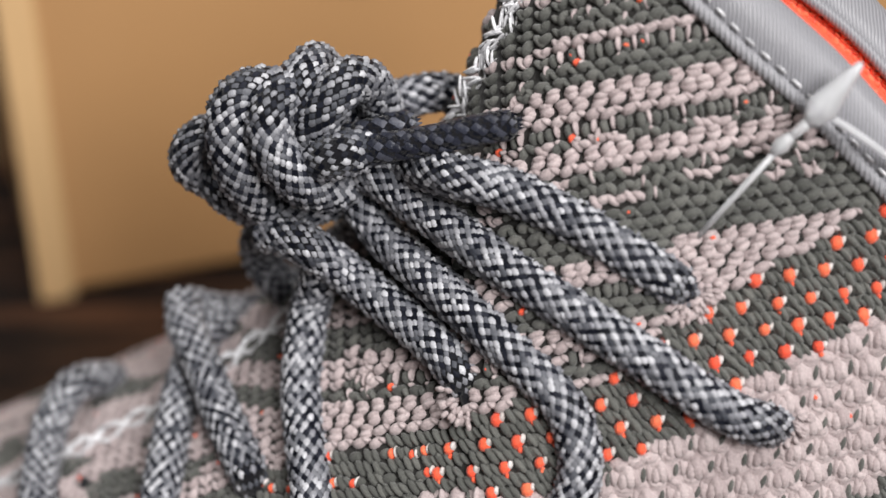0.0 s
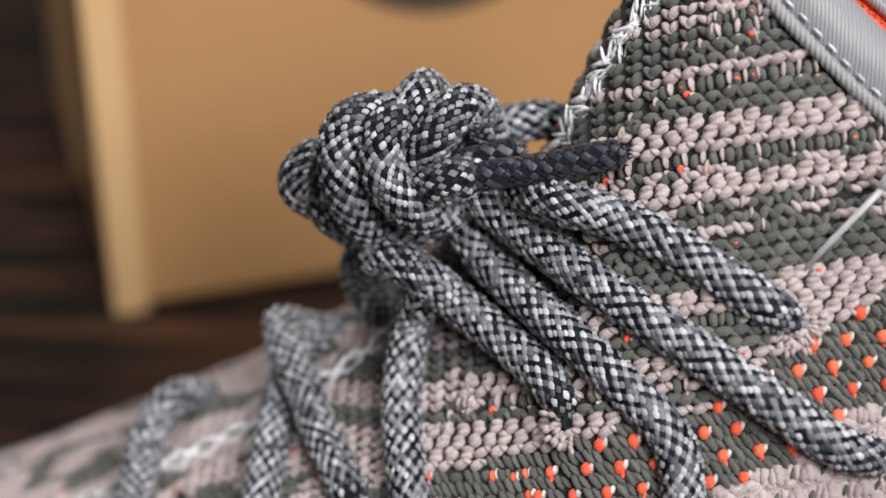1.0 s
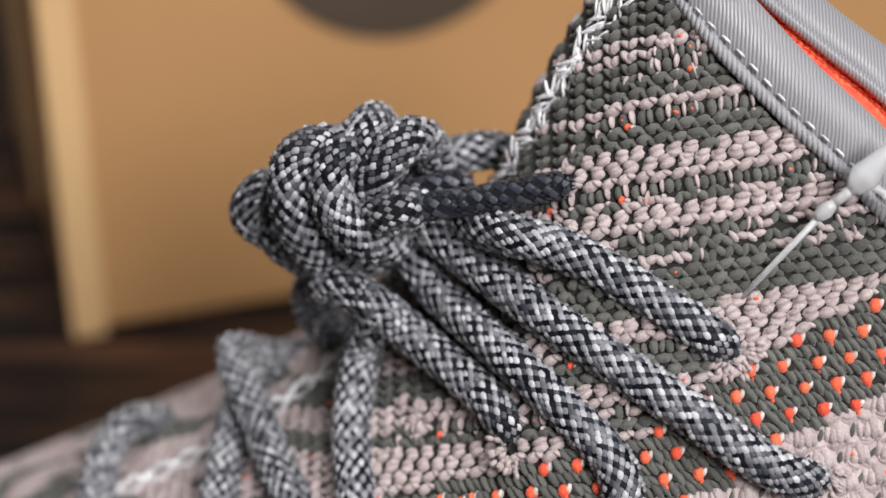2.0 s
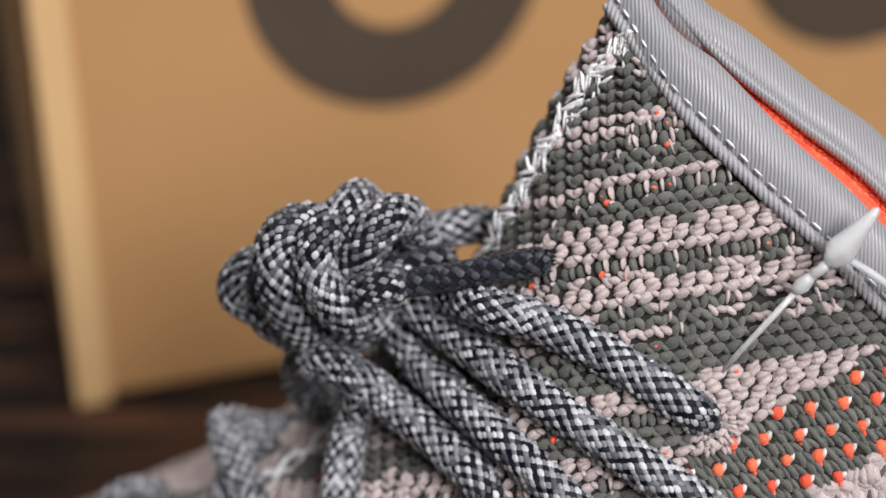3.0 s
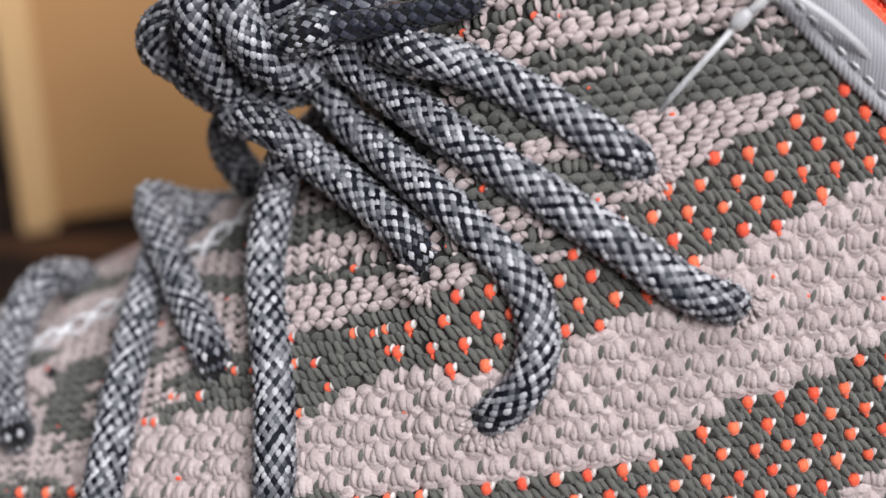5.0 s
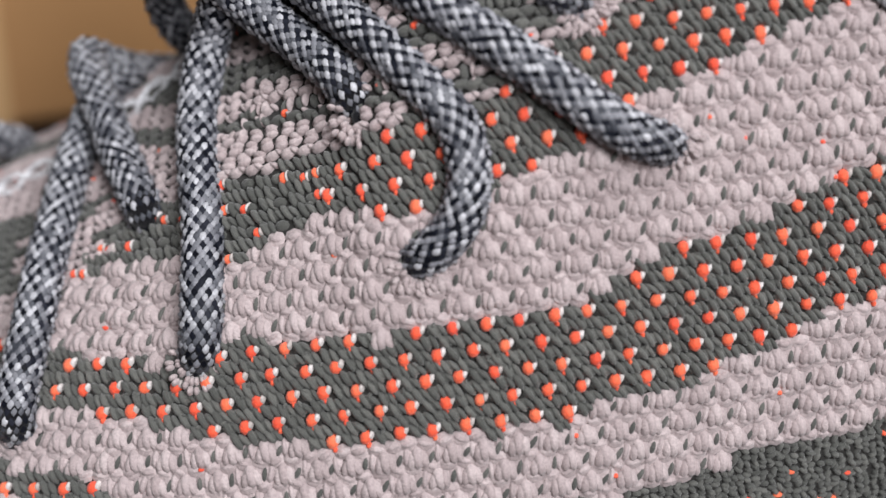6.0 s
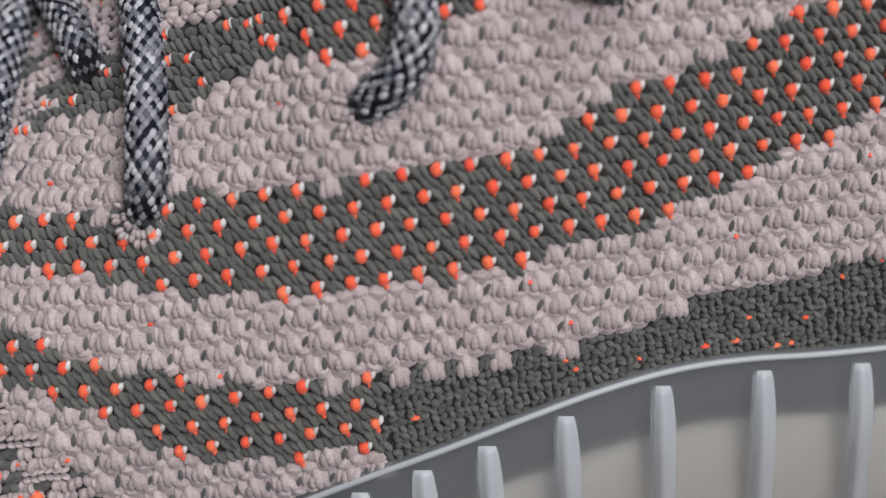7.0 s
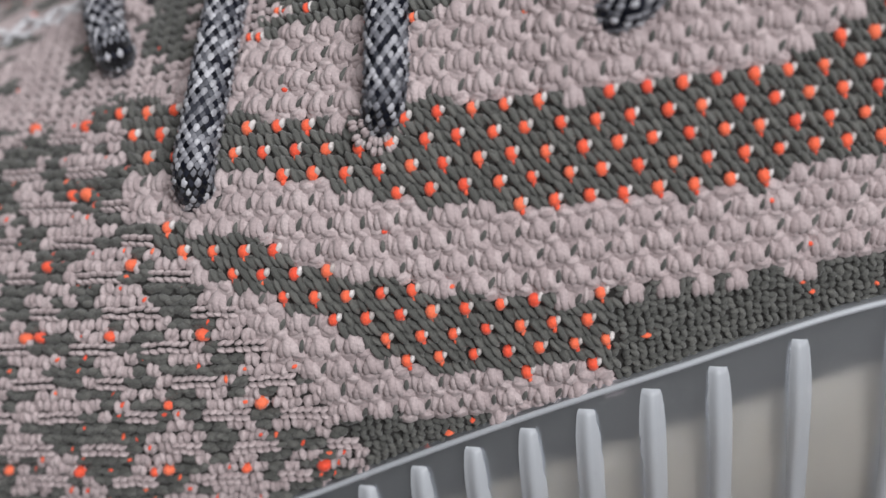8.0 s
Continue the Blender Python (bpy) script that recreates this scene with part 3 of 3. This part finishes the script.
    # thin pale tube added along the rim for its bright edge highlight
    tube("rim_highlight", [(x, outline(x, 0.0012), lerp_table(BASE, x) + 0.0003) for x in [-0.118 + 0.01 * k for k in range(27)]], 0.00045, RIB, rubber, "pale tube as highlight on the rubber rim edge")
    shell("outsole", SMOKE, [(0.0046, lambda z: 0.0075), (0.0056, lambda z: 0.0055), (0.005, lambda z: 0.0), (-0.01, lambda z: 0.0)], "grey rubber outsole")


sole()


# ---------------------------------------------------------------- shoe: collar
def ribbon(name, rows, mat, label=""):
    verts, faces, m = [], [], len(rows[0])
    for r in rows:
        verts += r
    for i in range(len(rows) - 1):
        for k in range(m - 1):
            a = i * m + k
            faces.append((a, a + m, a + m + 1, a + 1))
    return mesh_object(name, verts, faces, [mat], SHOE, label)


def collar():
    xs = [0.0172 + 0.1443 * i / 92 for i in range(93)]
    near, far, inner, lining, cord = [], [], [], [], []
    for x in xs:
        z = top_of(max(x, 0.0226)) + max(0, 0.0226 - x) * 1.25
        o = Vector((x, flank(x, z), z))
        f = min(max((x - 0.026) / 0.016, 0.0), 1.0)
        wide = 1.0 if x < 0.11 else max(0.05, 1 - (x - 0.11) / 0.052)
        up = Vector((0.0044 if x < 0.1 else 0.0, 0.0028, 0.0060)) * (0.8 + 0.2 * min(1, max(0, (x - 0.0205) / 0.006)))
        out = Vector((0, -1, 0.45)).normalized()
        near.append([o - up * 0.10 + out * 0.0004, o + up * 0.05 + out * 0.0012, o + up * 0.35 + out * 0.0021, o + up * 0.7 + out * 0.0021, o + up * 0.94 + out * 0.0012, o + up * 1.0 - out * 0.0002, o + up * 0.9 - out * 0.0014, o + up * 0.3 - out * 0.0018])
        cord.append(o + out * 0.0010)
        more = 0.0 if x < 0.06 else min((x - 0.06) * 0.7, 0.028) * wide
        seam = o + up * 1.0 + Vector((0.0006 + 0.0015 * f, 0.0022 + 0.0047 * f + more, 0.0004 * f))
        tip = seam + Vector((0.0046, 0.0050, 0.0030 - 0.0012 * f)) * (0.75 + 0.25 * f)
        far.append([seam + Vector((0, 0.0006, -0.003)), seam + Vector((-0.0002, -0.0006, 0.0)), seam.lerp(tip, 0.4) + Vector((-0.0004, -0.0014, 0.0006)), seam.lerp(tip, 0.8) + Vector((0, -0.0010, 0.0006)), tip, tip + Vector((0.0004, 0.0016, -0.0008)), tip + Vector((-0.001, 0.0028, -0.005)), tip + Vector((-0.003, 0.003, -0.012))])
        inner.append(seam + Vector((0, -0.0006, 0.0)))
        lining.append([o + up * 0.85 - out * 0.0012, o + up * 0.8 + Vector((0.0006, 0.0016 + more * 0.3, -0.0012)), seam + Vector((0, -0.0004, -0.0022)), seam + Vector((0, 0.0002, -0.0004))])
    binding = ribbon("near_collar_binding", near, SATIN, "grey satin collar binding")
    ribbon("far_collar_binding", far, SATIN, "grey satin collar binding")
    cloth = ribbon("lining", lining, LINING, "bright orange inner lining")
    loops, rng = Loops(), random.Random(17)
    for a, b in zip(lining, lining[1:]):
        for k in range(3):
            for f in (0.17, 0.5, 0.83):
                for g in (0.25, 0.75):
                    d = (b[k] - a[k]).normalized()
                    n = d.cross(a[k + 1] - a[k])
                    n = (n if n.z > 0 else -n).normalized()
                    side = n.cross(d)
                    d = (d + side * rng.uniform(-0.7, 0.7)).normalized()
                    loops.add(a[k].lerp(b[k], g).lerp(a[k + 1].lerp(b[k + 1], g), f), d, n.cross(d), n, 0.00068, 0.00036, 0.00042 * rng.uniform(0.5, 1.2))
    loops.build("lining_yarn", ORANGE, "orange looped lining yarn", cloth)
    rim_cord = tube("collar_cord", cord[::6], 0.0006, SATIN, SHOE, "grey twisted edge cord")
    axis = frames(spline(cord[::6], 0.0003))
    for k in range(4):
        turned = [p + s * (0.00058 * math.cos(0.52 * i + k * math.pi / 2)) + u * (0.00058 * math.sin(0.52 * i + k * math.pi / 2)) for i, (p, d, s, u) in enumerate(axis)]
        tube("cord_ply", turned, 0.00040, PLY, rim_cord, sides=6, step=0.0003)
    tube("inner_collar_seam", inner[::6], 0.0008, SATIN, SHOE, "grey inner collar seam")
    # stitches along the edge
    st = Loops()
    line = spline([c + Vector((0.0012, -0.0009, 0.0011)) for c in cord[:60:4]], 0.0026)
    for p, d, s, u in frames(line):
        st.add(p, d, d.cross(Vector((0, -0.9, 0.4))).normalized(), Vector((0, -0.9, 0.4)).normalized(), 0.00085, 0.00022, 0.0003)
    st.build("collar_stitching", SILVER, "pale edge stitching", binding)


collar()


# ---------------------------------------------------------------- shoe: laces
def mm(points):
    return [Vector(p) / 1000 for p in points]


def rope(name, points, radius=0.0026, parent=None, label="", seed=0, tipped=False):
    """A braided round lace: core coloured as the shade between rows of raised filament picks."""
    rng = random.Random(seed)
    pitch, cols = (0.00074, 18) if tipped else (0.00062, 36)
    line = spline(mm(points), pitch)
    fr = frames(line)
    verts, faces, slots = [], [], []
    sides = 16
    last = len(fr) - 1
    full, crown = radius, 3 if tipped else 0
    for i, (p, d, s, u) in enumerate(fr):
        radius = full * math.sqrt(1 - (1 - (last - i + 0.25) / crown) ** 2) if last - i < crown else full
        r = radius * (0.95 if 0 < i < last else 0.8)
        for k in range(sides):
            t = 2 * math.pi * k / sides
            verts.append(p + s * (r * math.cos(t)) + u * (r * math.sin(t)))
        if i < last:
            for k in range(sides):
                a, b = i * sides + k, i * sides + (k + 1) % sides
                faces.append((a, b, b + sides, a + sides))
                slots.append(0)
    faces.append(tuple(range(sides))[::-1])
    faces.append(tuple(range(last * sides, (last + 1) * sides)))
    slots += [0, 0]
    dth = 2 * math.pi / cols
    for i in range(0, last + 1):
        p, d, s, u = fr[i]
        radius = full * math.sqrt(1 - (1 - (last - i + 0.25) / crown) ** 2) if last - i < crown else full
        for c in range(cols):
            if (c + i) % 2:
                continue
            ia, ib = (i + c) // 2, (i - c) // 2
            ka, kb, pick = ia % 2 == 0, ib % 2 == 0, rng.random()
            # doubled yarns that cross: pale over pale makes the bright staggered clusters
            if tipped:
                turn = 1 if (ia + 2 * ib) % 4 < 2 else 3
            elif ka and kb:
                turn = 1 if pick < 0.90 else 2
            elif ka or kb:
                turn = 2 if pick < 0.66 else 1 if pick < 0.86 else 3
            else:
                turn = 3 if pick < 0.80 else 2
            base = len(verts)
            lift = 0.045 if turn < 2 else -0.02
            la, lb = (1.02, 1.0) if tipped else (1.12, 0.90) if (ia + ib) % 2 else (0.92, 1.15)
            if not tipped:
                if ka and kb:
                    la, lb = 1.32, 1.18
                lift = (0.0, 0.10, 0.05, 0.01)[turn] + rng.uniform(-0.012, 0.012)
            for a in (-1, 0, 1):
                for b in (-1, 0, 1):
                    fa, fb = a * la, b * lb
                    along = (fa + fb) * 0.5 * pitch
                    th = (c + (fa - fb) * 0.5) * dth
                    r = radius * (0.95 + lift * (1.5 if a == 0 and b == 0 else 0.75 if b == 0 else 0.45 if a == 0 else -0.6))
                    verts.append(p + d * along + s * (r * math.cos(th)) + u * (r * math.sin(th)))
            for a in (0, 1):
                for b in (0, 1):
                    k = base + a * 3 + b
                    faces.append((k, k + 1, k + 4, k + 3))
                    slots.append(turn)
    mats = [GAP_SHADE, LACE_TIP, LACE_TIP, LACE_DARK] if tipped else [GAP_SHADE, LACE_LIGHT, LACE_MID, LACE_DARK]
    return mesh_object(name, verts, faces, mats, parent, label, slots)


STRANDS = {
    "A": [(-14.0, 206.0, 117.6), (-6.0, 198.5, 122.2), (0.9, 188.3, 126.6), (8.3, 185.5, 126.0), (16.7, 181.0, 124.0), (24.5, 176.5, 121.0), (29.0, 175.1, 118.4), (31.4, 177.7, 115.2)],
    "C": [(-15.0, 205.0, 118.1), (-9.6, 198.0, 121.4), (-2.6, 192.0, 119.3), (6.9, 182.0, 117.3), (16.9, 174.4, 114.3), (26.3, 169.2, 110.2), (36.2, 166.3, 104.5), (40.7, 166.7, 102.3), (43.0, 169.7, 100.1)],
    "D": [(-14.5, 206.0, 116.1), (-11.6, 199.5, 116.2), (-7.9, 195.0, 112.8), (-0.3, 184.6, 111.3), (7.1, 176.4, 109.0), (15.5, 169.0, 103.7), (17.6, 165.0, 97.8), (16.5, 162.6, 92.6), (13.8, 161.6, 89.2), (11.6, 162.5, 86.7), (11.1, 165.2, 84.3)],
    "B": [(-24.2, 197.0, 112.4), (-19.2, 193.0, 113.2), (-12.7, 192.5, 108.0), (-4.7, 185.0, 105.7), (0.3, 179.0, 104.4), (2.5, 176.8, 102.3), (3.3, 178.9, 98.9)],
    "E": [(-16.6, 195.0, 108.2), (-18.7, 196.5, 101.5), (-19.8, 192.4, 96.2), (-19.9, 186.8, 91.6), (-18.8, 179.0, 87.6), (-17.7, 172.8, 84.0), (-17.2, 165.3, 78.6), (-17.2, 162.0, 74.6), (-17.5, 161.2, 71.7), (-18.0, 163.0, 68.3)],
    "X": [(-40.4, 214.0, 89.5), (-39.6, 209.0, 88.8), (-37.2, 203.5, 87.5), (-34.8, 198.0, 86.0), (-32.3, 192.1, 84.4), (-28.7, 184.3, 82.8), (-27.2, 181.3, 81.3), (-27.0, 182.5, 79.0)],
    "F": [(-34.6, 216.0, 85.0), (-38.1, 209.5, 84.2), (-39.5, 203.0, 82.0), (-40.3, 195.0, 79.4), (-41.3, 181.0, 74.1), (-42.1, 170.9, 68.5), (-43.2, 163.4, 62.5), (-43.2, 161.4, 59.7), (-43.4, 163.0, 55.7)],
    "L": [(-55.0, 222.0, 68.7), (-58.5, 214.0, 73.8), (-61.1, 208.9, 72.5), (-62.0, 203.5, 70.4), (-61.8, 195.3, 68.5), (-60.8, 190.0, 67.7), (-58.5, 184.8, 65.8), (-58.6, 186.4, 63.2)],
    "throat": [(-14.9, 206.0, 124.7), (-10.9, 210.0, 124.7), (-5.2, 212.0, 125.9), (-0.3, 213.5, 126.0), (4.0, 217.0, 123.0), (9.0, 221.0, 119.0)],
    "under": [(-21.3, 204.0, 109.7), (-26.6, 208.0, 105.6), (-27.5, 211.0, 99.2), (-24.8, 213.0, 93.3), (-20.0, 216.0, 88.2)],
    "over": [(-10.5, 206.0, 110.8), (-13.0, 210.0, 104.8), (-17.4, 214.0, 98.7), (-22.1, 222.0, 88.6)],
    "across": [(-39.9, 215.5, 87.9), (-34.9, 219.0, 84.1), (-28.0, 226.0, 80.1), (-23.7, 235.0, 72.4)],
}
for i, (key, pts) in enumerate(STRANDS.items()):
    rope("lace", pts, 0.0029, SHOE, "dark and pale grey braided rope lace" if i == 0 else "", i)
rope("lace_tip", [(-15.5, 196.0, 124.3), (-9.3, 192.5, 127.9), (-1.0, 191.5, 130.1), (4.9, 190.5, 132.1), (9.9, 190.0, 133.2)], 0.00215, SHOE, "dark blue-grey sealed lace tip", 31, True)
rope("lace_tip", [(-14.8, 199.0, 125.4), (-9.3, 198.5, 127.3), (-3.1, 199.0, 128.7)], 0.0023, SHOE, "dark blue-grey sealed lace tip", 32, True)
KNOT = [
    [(-20.5, 203.0, 130.4), (-23.4, 197.0, 134.7), (-26.8, 195.0, 134.6), (-28.4, 194.0, 131.1), (-28.1, 194.0, 125.7), (-26.4, 196.0, 119.9), (-23.3, 200.0, 113.8)],
    [(-19.0, 201.0, 134.2), (-22.0, 194.0, 134.3), (-22.8, 192.0, 130.5), (-21.1, 191.5, 126.3), (-18.2, 193.0, 122.2), (-14.9, 197.0, 119.4), (-11.7, 202.0, 118.8)],
    [(-16.0, 209.0, 130.1), (-17.3, 203.0, 135.4), (-18.0, 197.5, 135.4), (-18.6, 196.0, 132.4), (-19.7, 199.0, 126.1)],
    [(-8.3, 207.0, 126.5), (-10.2, 202.0, 133.1), (-12.5, 197.0, 135.9), (-14.9, 194.5, 134.0), (-17.4, 195.2, 129.7), (-19.7, 198.5, 124.3)],
    [(-19.7, 198.0, 122.1), (-16.5, 193.0, 126.0), (-13.9, 191.3, 127.8), (-10.8, 194.0, 127.2)],
    [(-29.0, 204.0, 125.6), (-33.0, 201.0, 125.8), (-35.1, 200.0, 123.8), (-35.2, 201.0, 120.4), (-33.0, 203.0, 117.3), (-29.4, 204.0, 116.0)],
    [(-27.5, 204.0, 111.6), (-30.6, 200.0, 116.9), (-32.2, 202.0, 119.1), (-30.9, 204.0, 120.8)],
    [(-12.7, 204.0, 114.7), (-17.5, 200.5, 115.3), (-21.1, 199.0, 115.0), (-24.4, 199.0, 115.4), (-28.1, 203.0, 114.5)],
]
for i, pts in enumerate(KNOT):
    rope("knot_loop", pts, 0.0025 if i in (5, 6) else 0.0031, SHOE, "tight knot of grey braided rope lace" if i == 0 else "", 50 + i)
# unseen dark ball added inside the knot to shade the creases between loops
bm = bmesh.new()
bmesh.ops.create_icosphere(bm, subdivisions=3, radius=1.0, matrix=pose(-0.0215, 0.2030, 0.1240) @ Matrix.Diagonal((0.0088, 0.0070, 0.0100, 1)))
part("knot_crease_shade", bm, GAP_SHADE, SHOE, smooth=True)


# eyelets: near-black domes painted in as the shade of holes, with a fine knitted rim
EYELETS = [(0.0312, 0.1155), (0.0032, 0.0990), (0.0436, 0.1005), (0.0112, 0.0850), (-0.0178, 0.0690), (-0.0431, 0.0565), (-0.0270, 0.0800), (-0.0550, 0.0655)]


def eyelets():
    rim, rng = Loops(), random.Random(8)
    for x, z in EYELETS:
        z += 0.0018
        p = on_flank(x, z)
        e2 = (on_flank(x, z + 0.001) - p).normalized()
        n = Vector((1, 0, 0)).cross(e2).normalized()
        e1 = e2.cross(n)
        hole_shade = Loops()
        hole_shade.add(p + n * 0.0006, e1, e2, n, 0.0010, 0.0014, 0.0004)
        mesh_object("eyelet_shade", hole_shade.verts, hole_shade.faces, [GAP_SHADE], SHOE)
        for k in range(16):
            t = math.pi * (1.0 + k / 15) + rng.uniform(-0.2, 0.2)
            for r in (0.0026 + rng.uniform(-.0003, .0003), 0.0036 + rng.uniform(-.0004, .0004)):
                c = p + e1 * (r * 0.95 * math.cos(t)) + e2 * (r * 1.15 * math.sin(t) + 0.0004)
                d = (e1 * math.cos(t) + e2 * math.sin(t)).normalized()
                rim.add(c + n * 0.0006, d, n.cross(d), n, 0.00070, 0.00042, 0.00075)
    rim.build("eyelet_rims", TAUPE, "fine taupe knit round the eyelets")


eyelets()


def silver():
    """Shiny stitched thread up the throat edge and along the instep."""
    rng, st = random.Random(21), Loops()
    edge = [on_flank(x, lerp_table(RIDGE, x) - d) for x, d in ((0.0018, 0.001), (0.005, 0.0025), (0.009, 0.0035), (0.013, 0.004), (0.017, 0.0045), (0.0205, 0.0055))]
    for i, (p, d, s, u) in enumerate(frames(spline(edge, 0.0011))):
        n = Vector((-0.35, -0.8, 0.5)).normalized()
        side = n.cross(d).normalized()
        for k in range(4):
            a = (1 if (i // 3) % 2 else -1) * rng.uniform(0.2, 0.9)
            e1 = (d * math.cos(a) + side * math.sin(a)).normalized()
            st.add(p + side * rng.uniform(-0.0017, 0.0017) + n * rng.uniform(0.0003, 0.0010), e1, n.cross(e1), n, rng.uniform(0.0012, 0.0022), 0.00027, 0.0004)
    run = [(-22.0, 199.0, 93.3), (-26.3, 200.3, 90.2), (-36.0, 201.6, 82.8), (-45.3, 202.4, 77.2), (-56.0, 202.6, 71.4), (-66.9, 203.4, 66.2), (-79.2, 205.5, 60.4), (-92.0, 206.0, 54.8)]
    for i, (p, d, s, u) in enumerate(frames(spline(mm(run), 0.0017))):
        zb = lerp_table(BASE, p.x)
        q = on_flank(p.x, zb + 0.996 * (lerp_table(RIDGE, p.x) - zb))
        n = Vector((0, -0.6, 0.8))
        side = n.cross(d).normalized()
        for k in range(4):
            wave = (1 if k % 2 else -1) * math.sin(i * 0.95)
            a = (0.5 if k % 2 else -0.5) * math.cos(i * 0.95) + rng.uniform(-0.25, 0.25)
            e1 = (d * math.cos(a) + side * math.sin(a)).normalized()
            st.add(q + side * (0.0010 * wave + rng.uniform(-0.0003, 0.0003)) + n * rng.uniform(0.0012, 0.0020), e1, n.cross(e1), n, rng.uniform(0.0012, 0.0019), 0.00034, 0.00045)
    st.build("silver_stitching", SILVER, "shiny silver reflective stitching")


silver()


# ---------------------------------------------------------------- tag fastener
def fastener():
    root = tagged(new("tag_fastener"), "milky plastic tag fastener pinned through the shoe collar", "fastener")

    def spun(name, a, b, profile, sides=12):
        a, b = Vector(a) / 1000, Vector(b) / 1000
        d = (b - a).normalized()
        s = d.orthogonal().normalized()
        u = d.cross(s)
        verts, faces = [], []
        for f, r in profile:
            for k in range(sides):
                t = 2 * math.pi * k / sides
                verts.append(a.lerp(b, f) + s * (r * math.cos(t)) + u * (r * math.sin(t)))
        for i in range(len(profile) - 1):
            for k in range(sides):
                x, y = i * sides + k, i * sides + (k + 1) % sides
                faces.append((x, y, y + sides, x + sides))
        faces.append(tuple(range(sides))[::-1])
        faces.append(tuple(range((len(profile) - 1) * sides, len(profile) * sides)))
        mesh_object(name, verts, faces, [CLEAR], root)

    spun("filament", (32.1, 177.3, 123.8), (41.8, 179.0, 136.1), [(0, 0.00042), (0.5, 0.00042), (1, 0.00046)])
    spun("bead", (40.6, 178.9, 134.8), (42.8, 179.1, 137.2), [(0, 0.0005), (0.25, 0.0009), (0.5, 0.0011), (0.75, 0.0009), (1, 0.0006)])
    spun("neck", (42.6, 179.1, 136.9), (45.2, 179.4, 139.4), [(0, 0.0006), (1, 0.0008)])
    spun("arrowhead", (44.6, 179.3, 138.6), (50.4, 180.2, 146.6), [(0, 0.0007), (0.10, 0.0013), (0.26, 0.0020), (0.34, 0.0019), (0.6, 0.0013), (0.85, 0.0008), (0.97, 0.0005), (1, 0.0002)])
    tube("loop", mm([(46.2, 179.6, 140.2), (49.5, 179.2, 138.3), (53.0, 178.6, 136.0), (57.0, 179.0, 132.5), (60.0, 182.0, 128.0)]), 0.0005, CLEAR, root)
    return root


fastener()
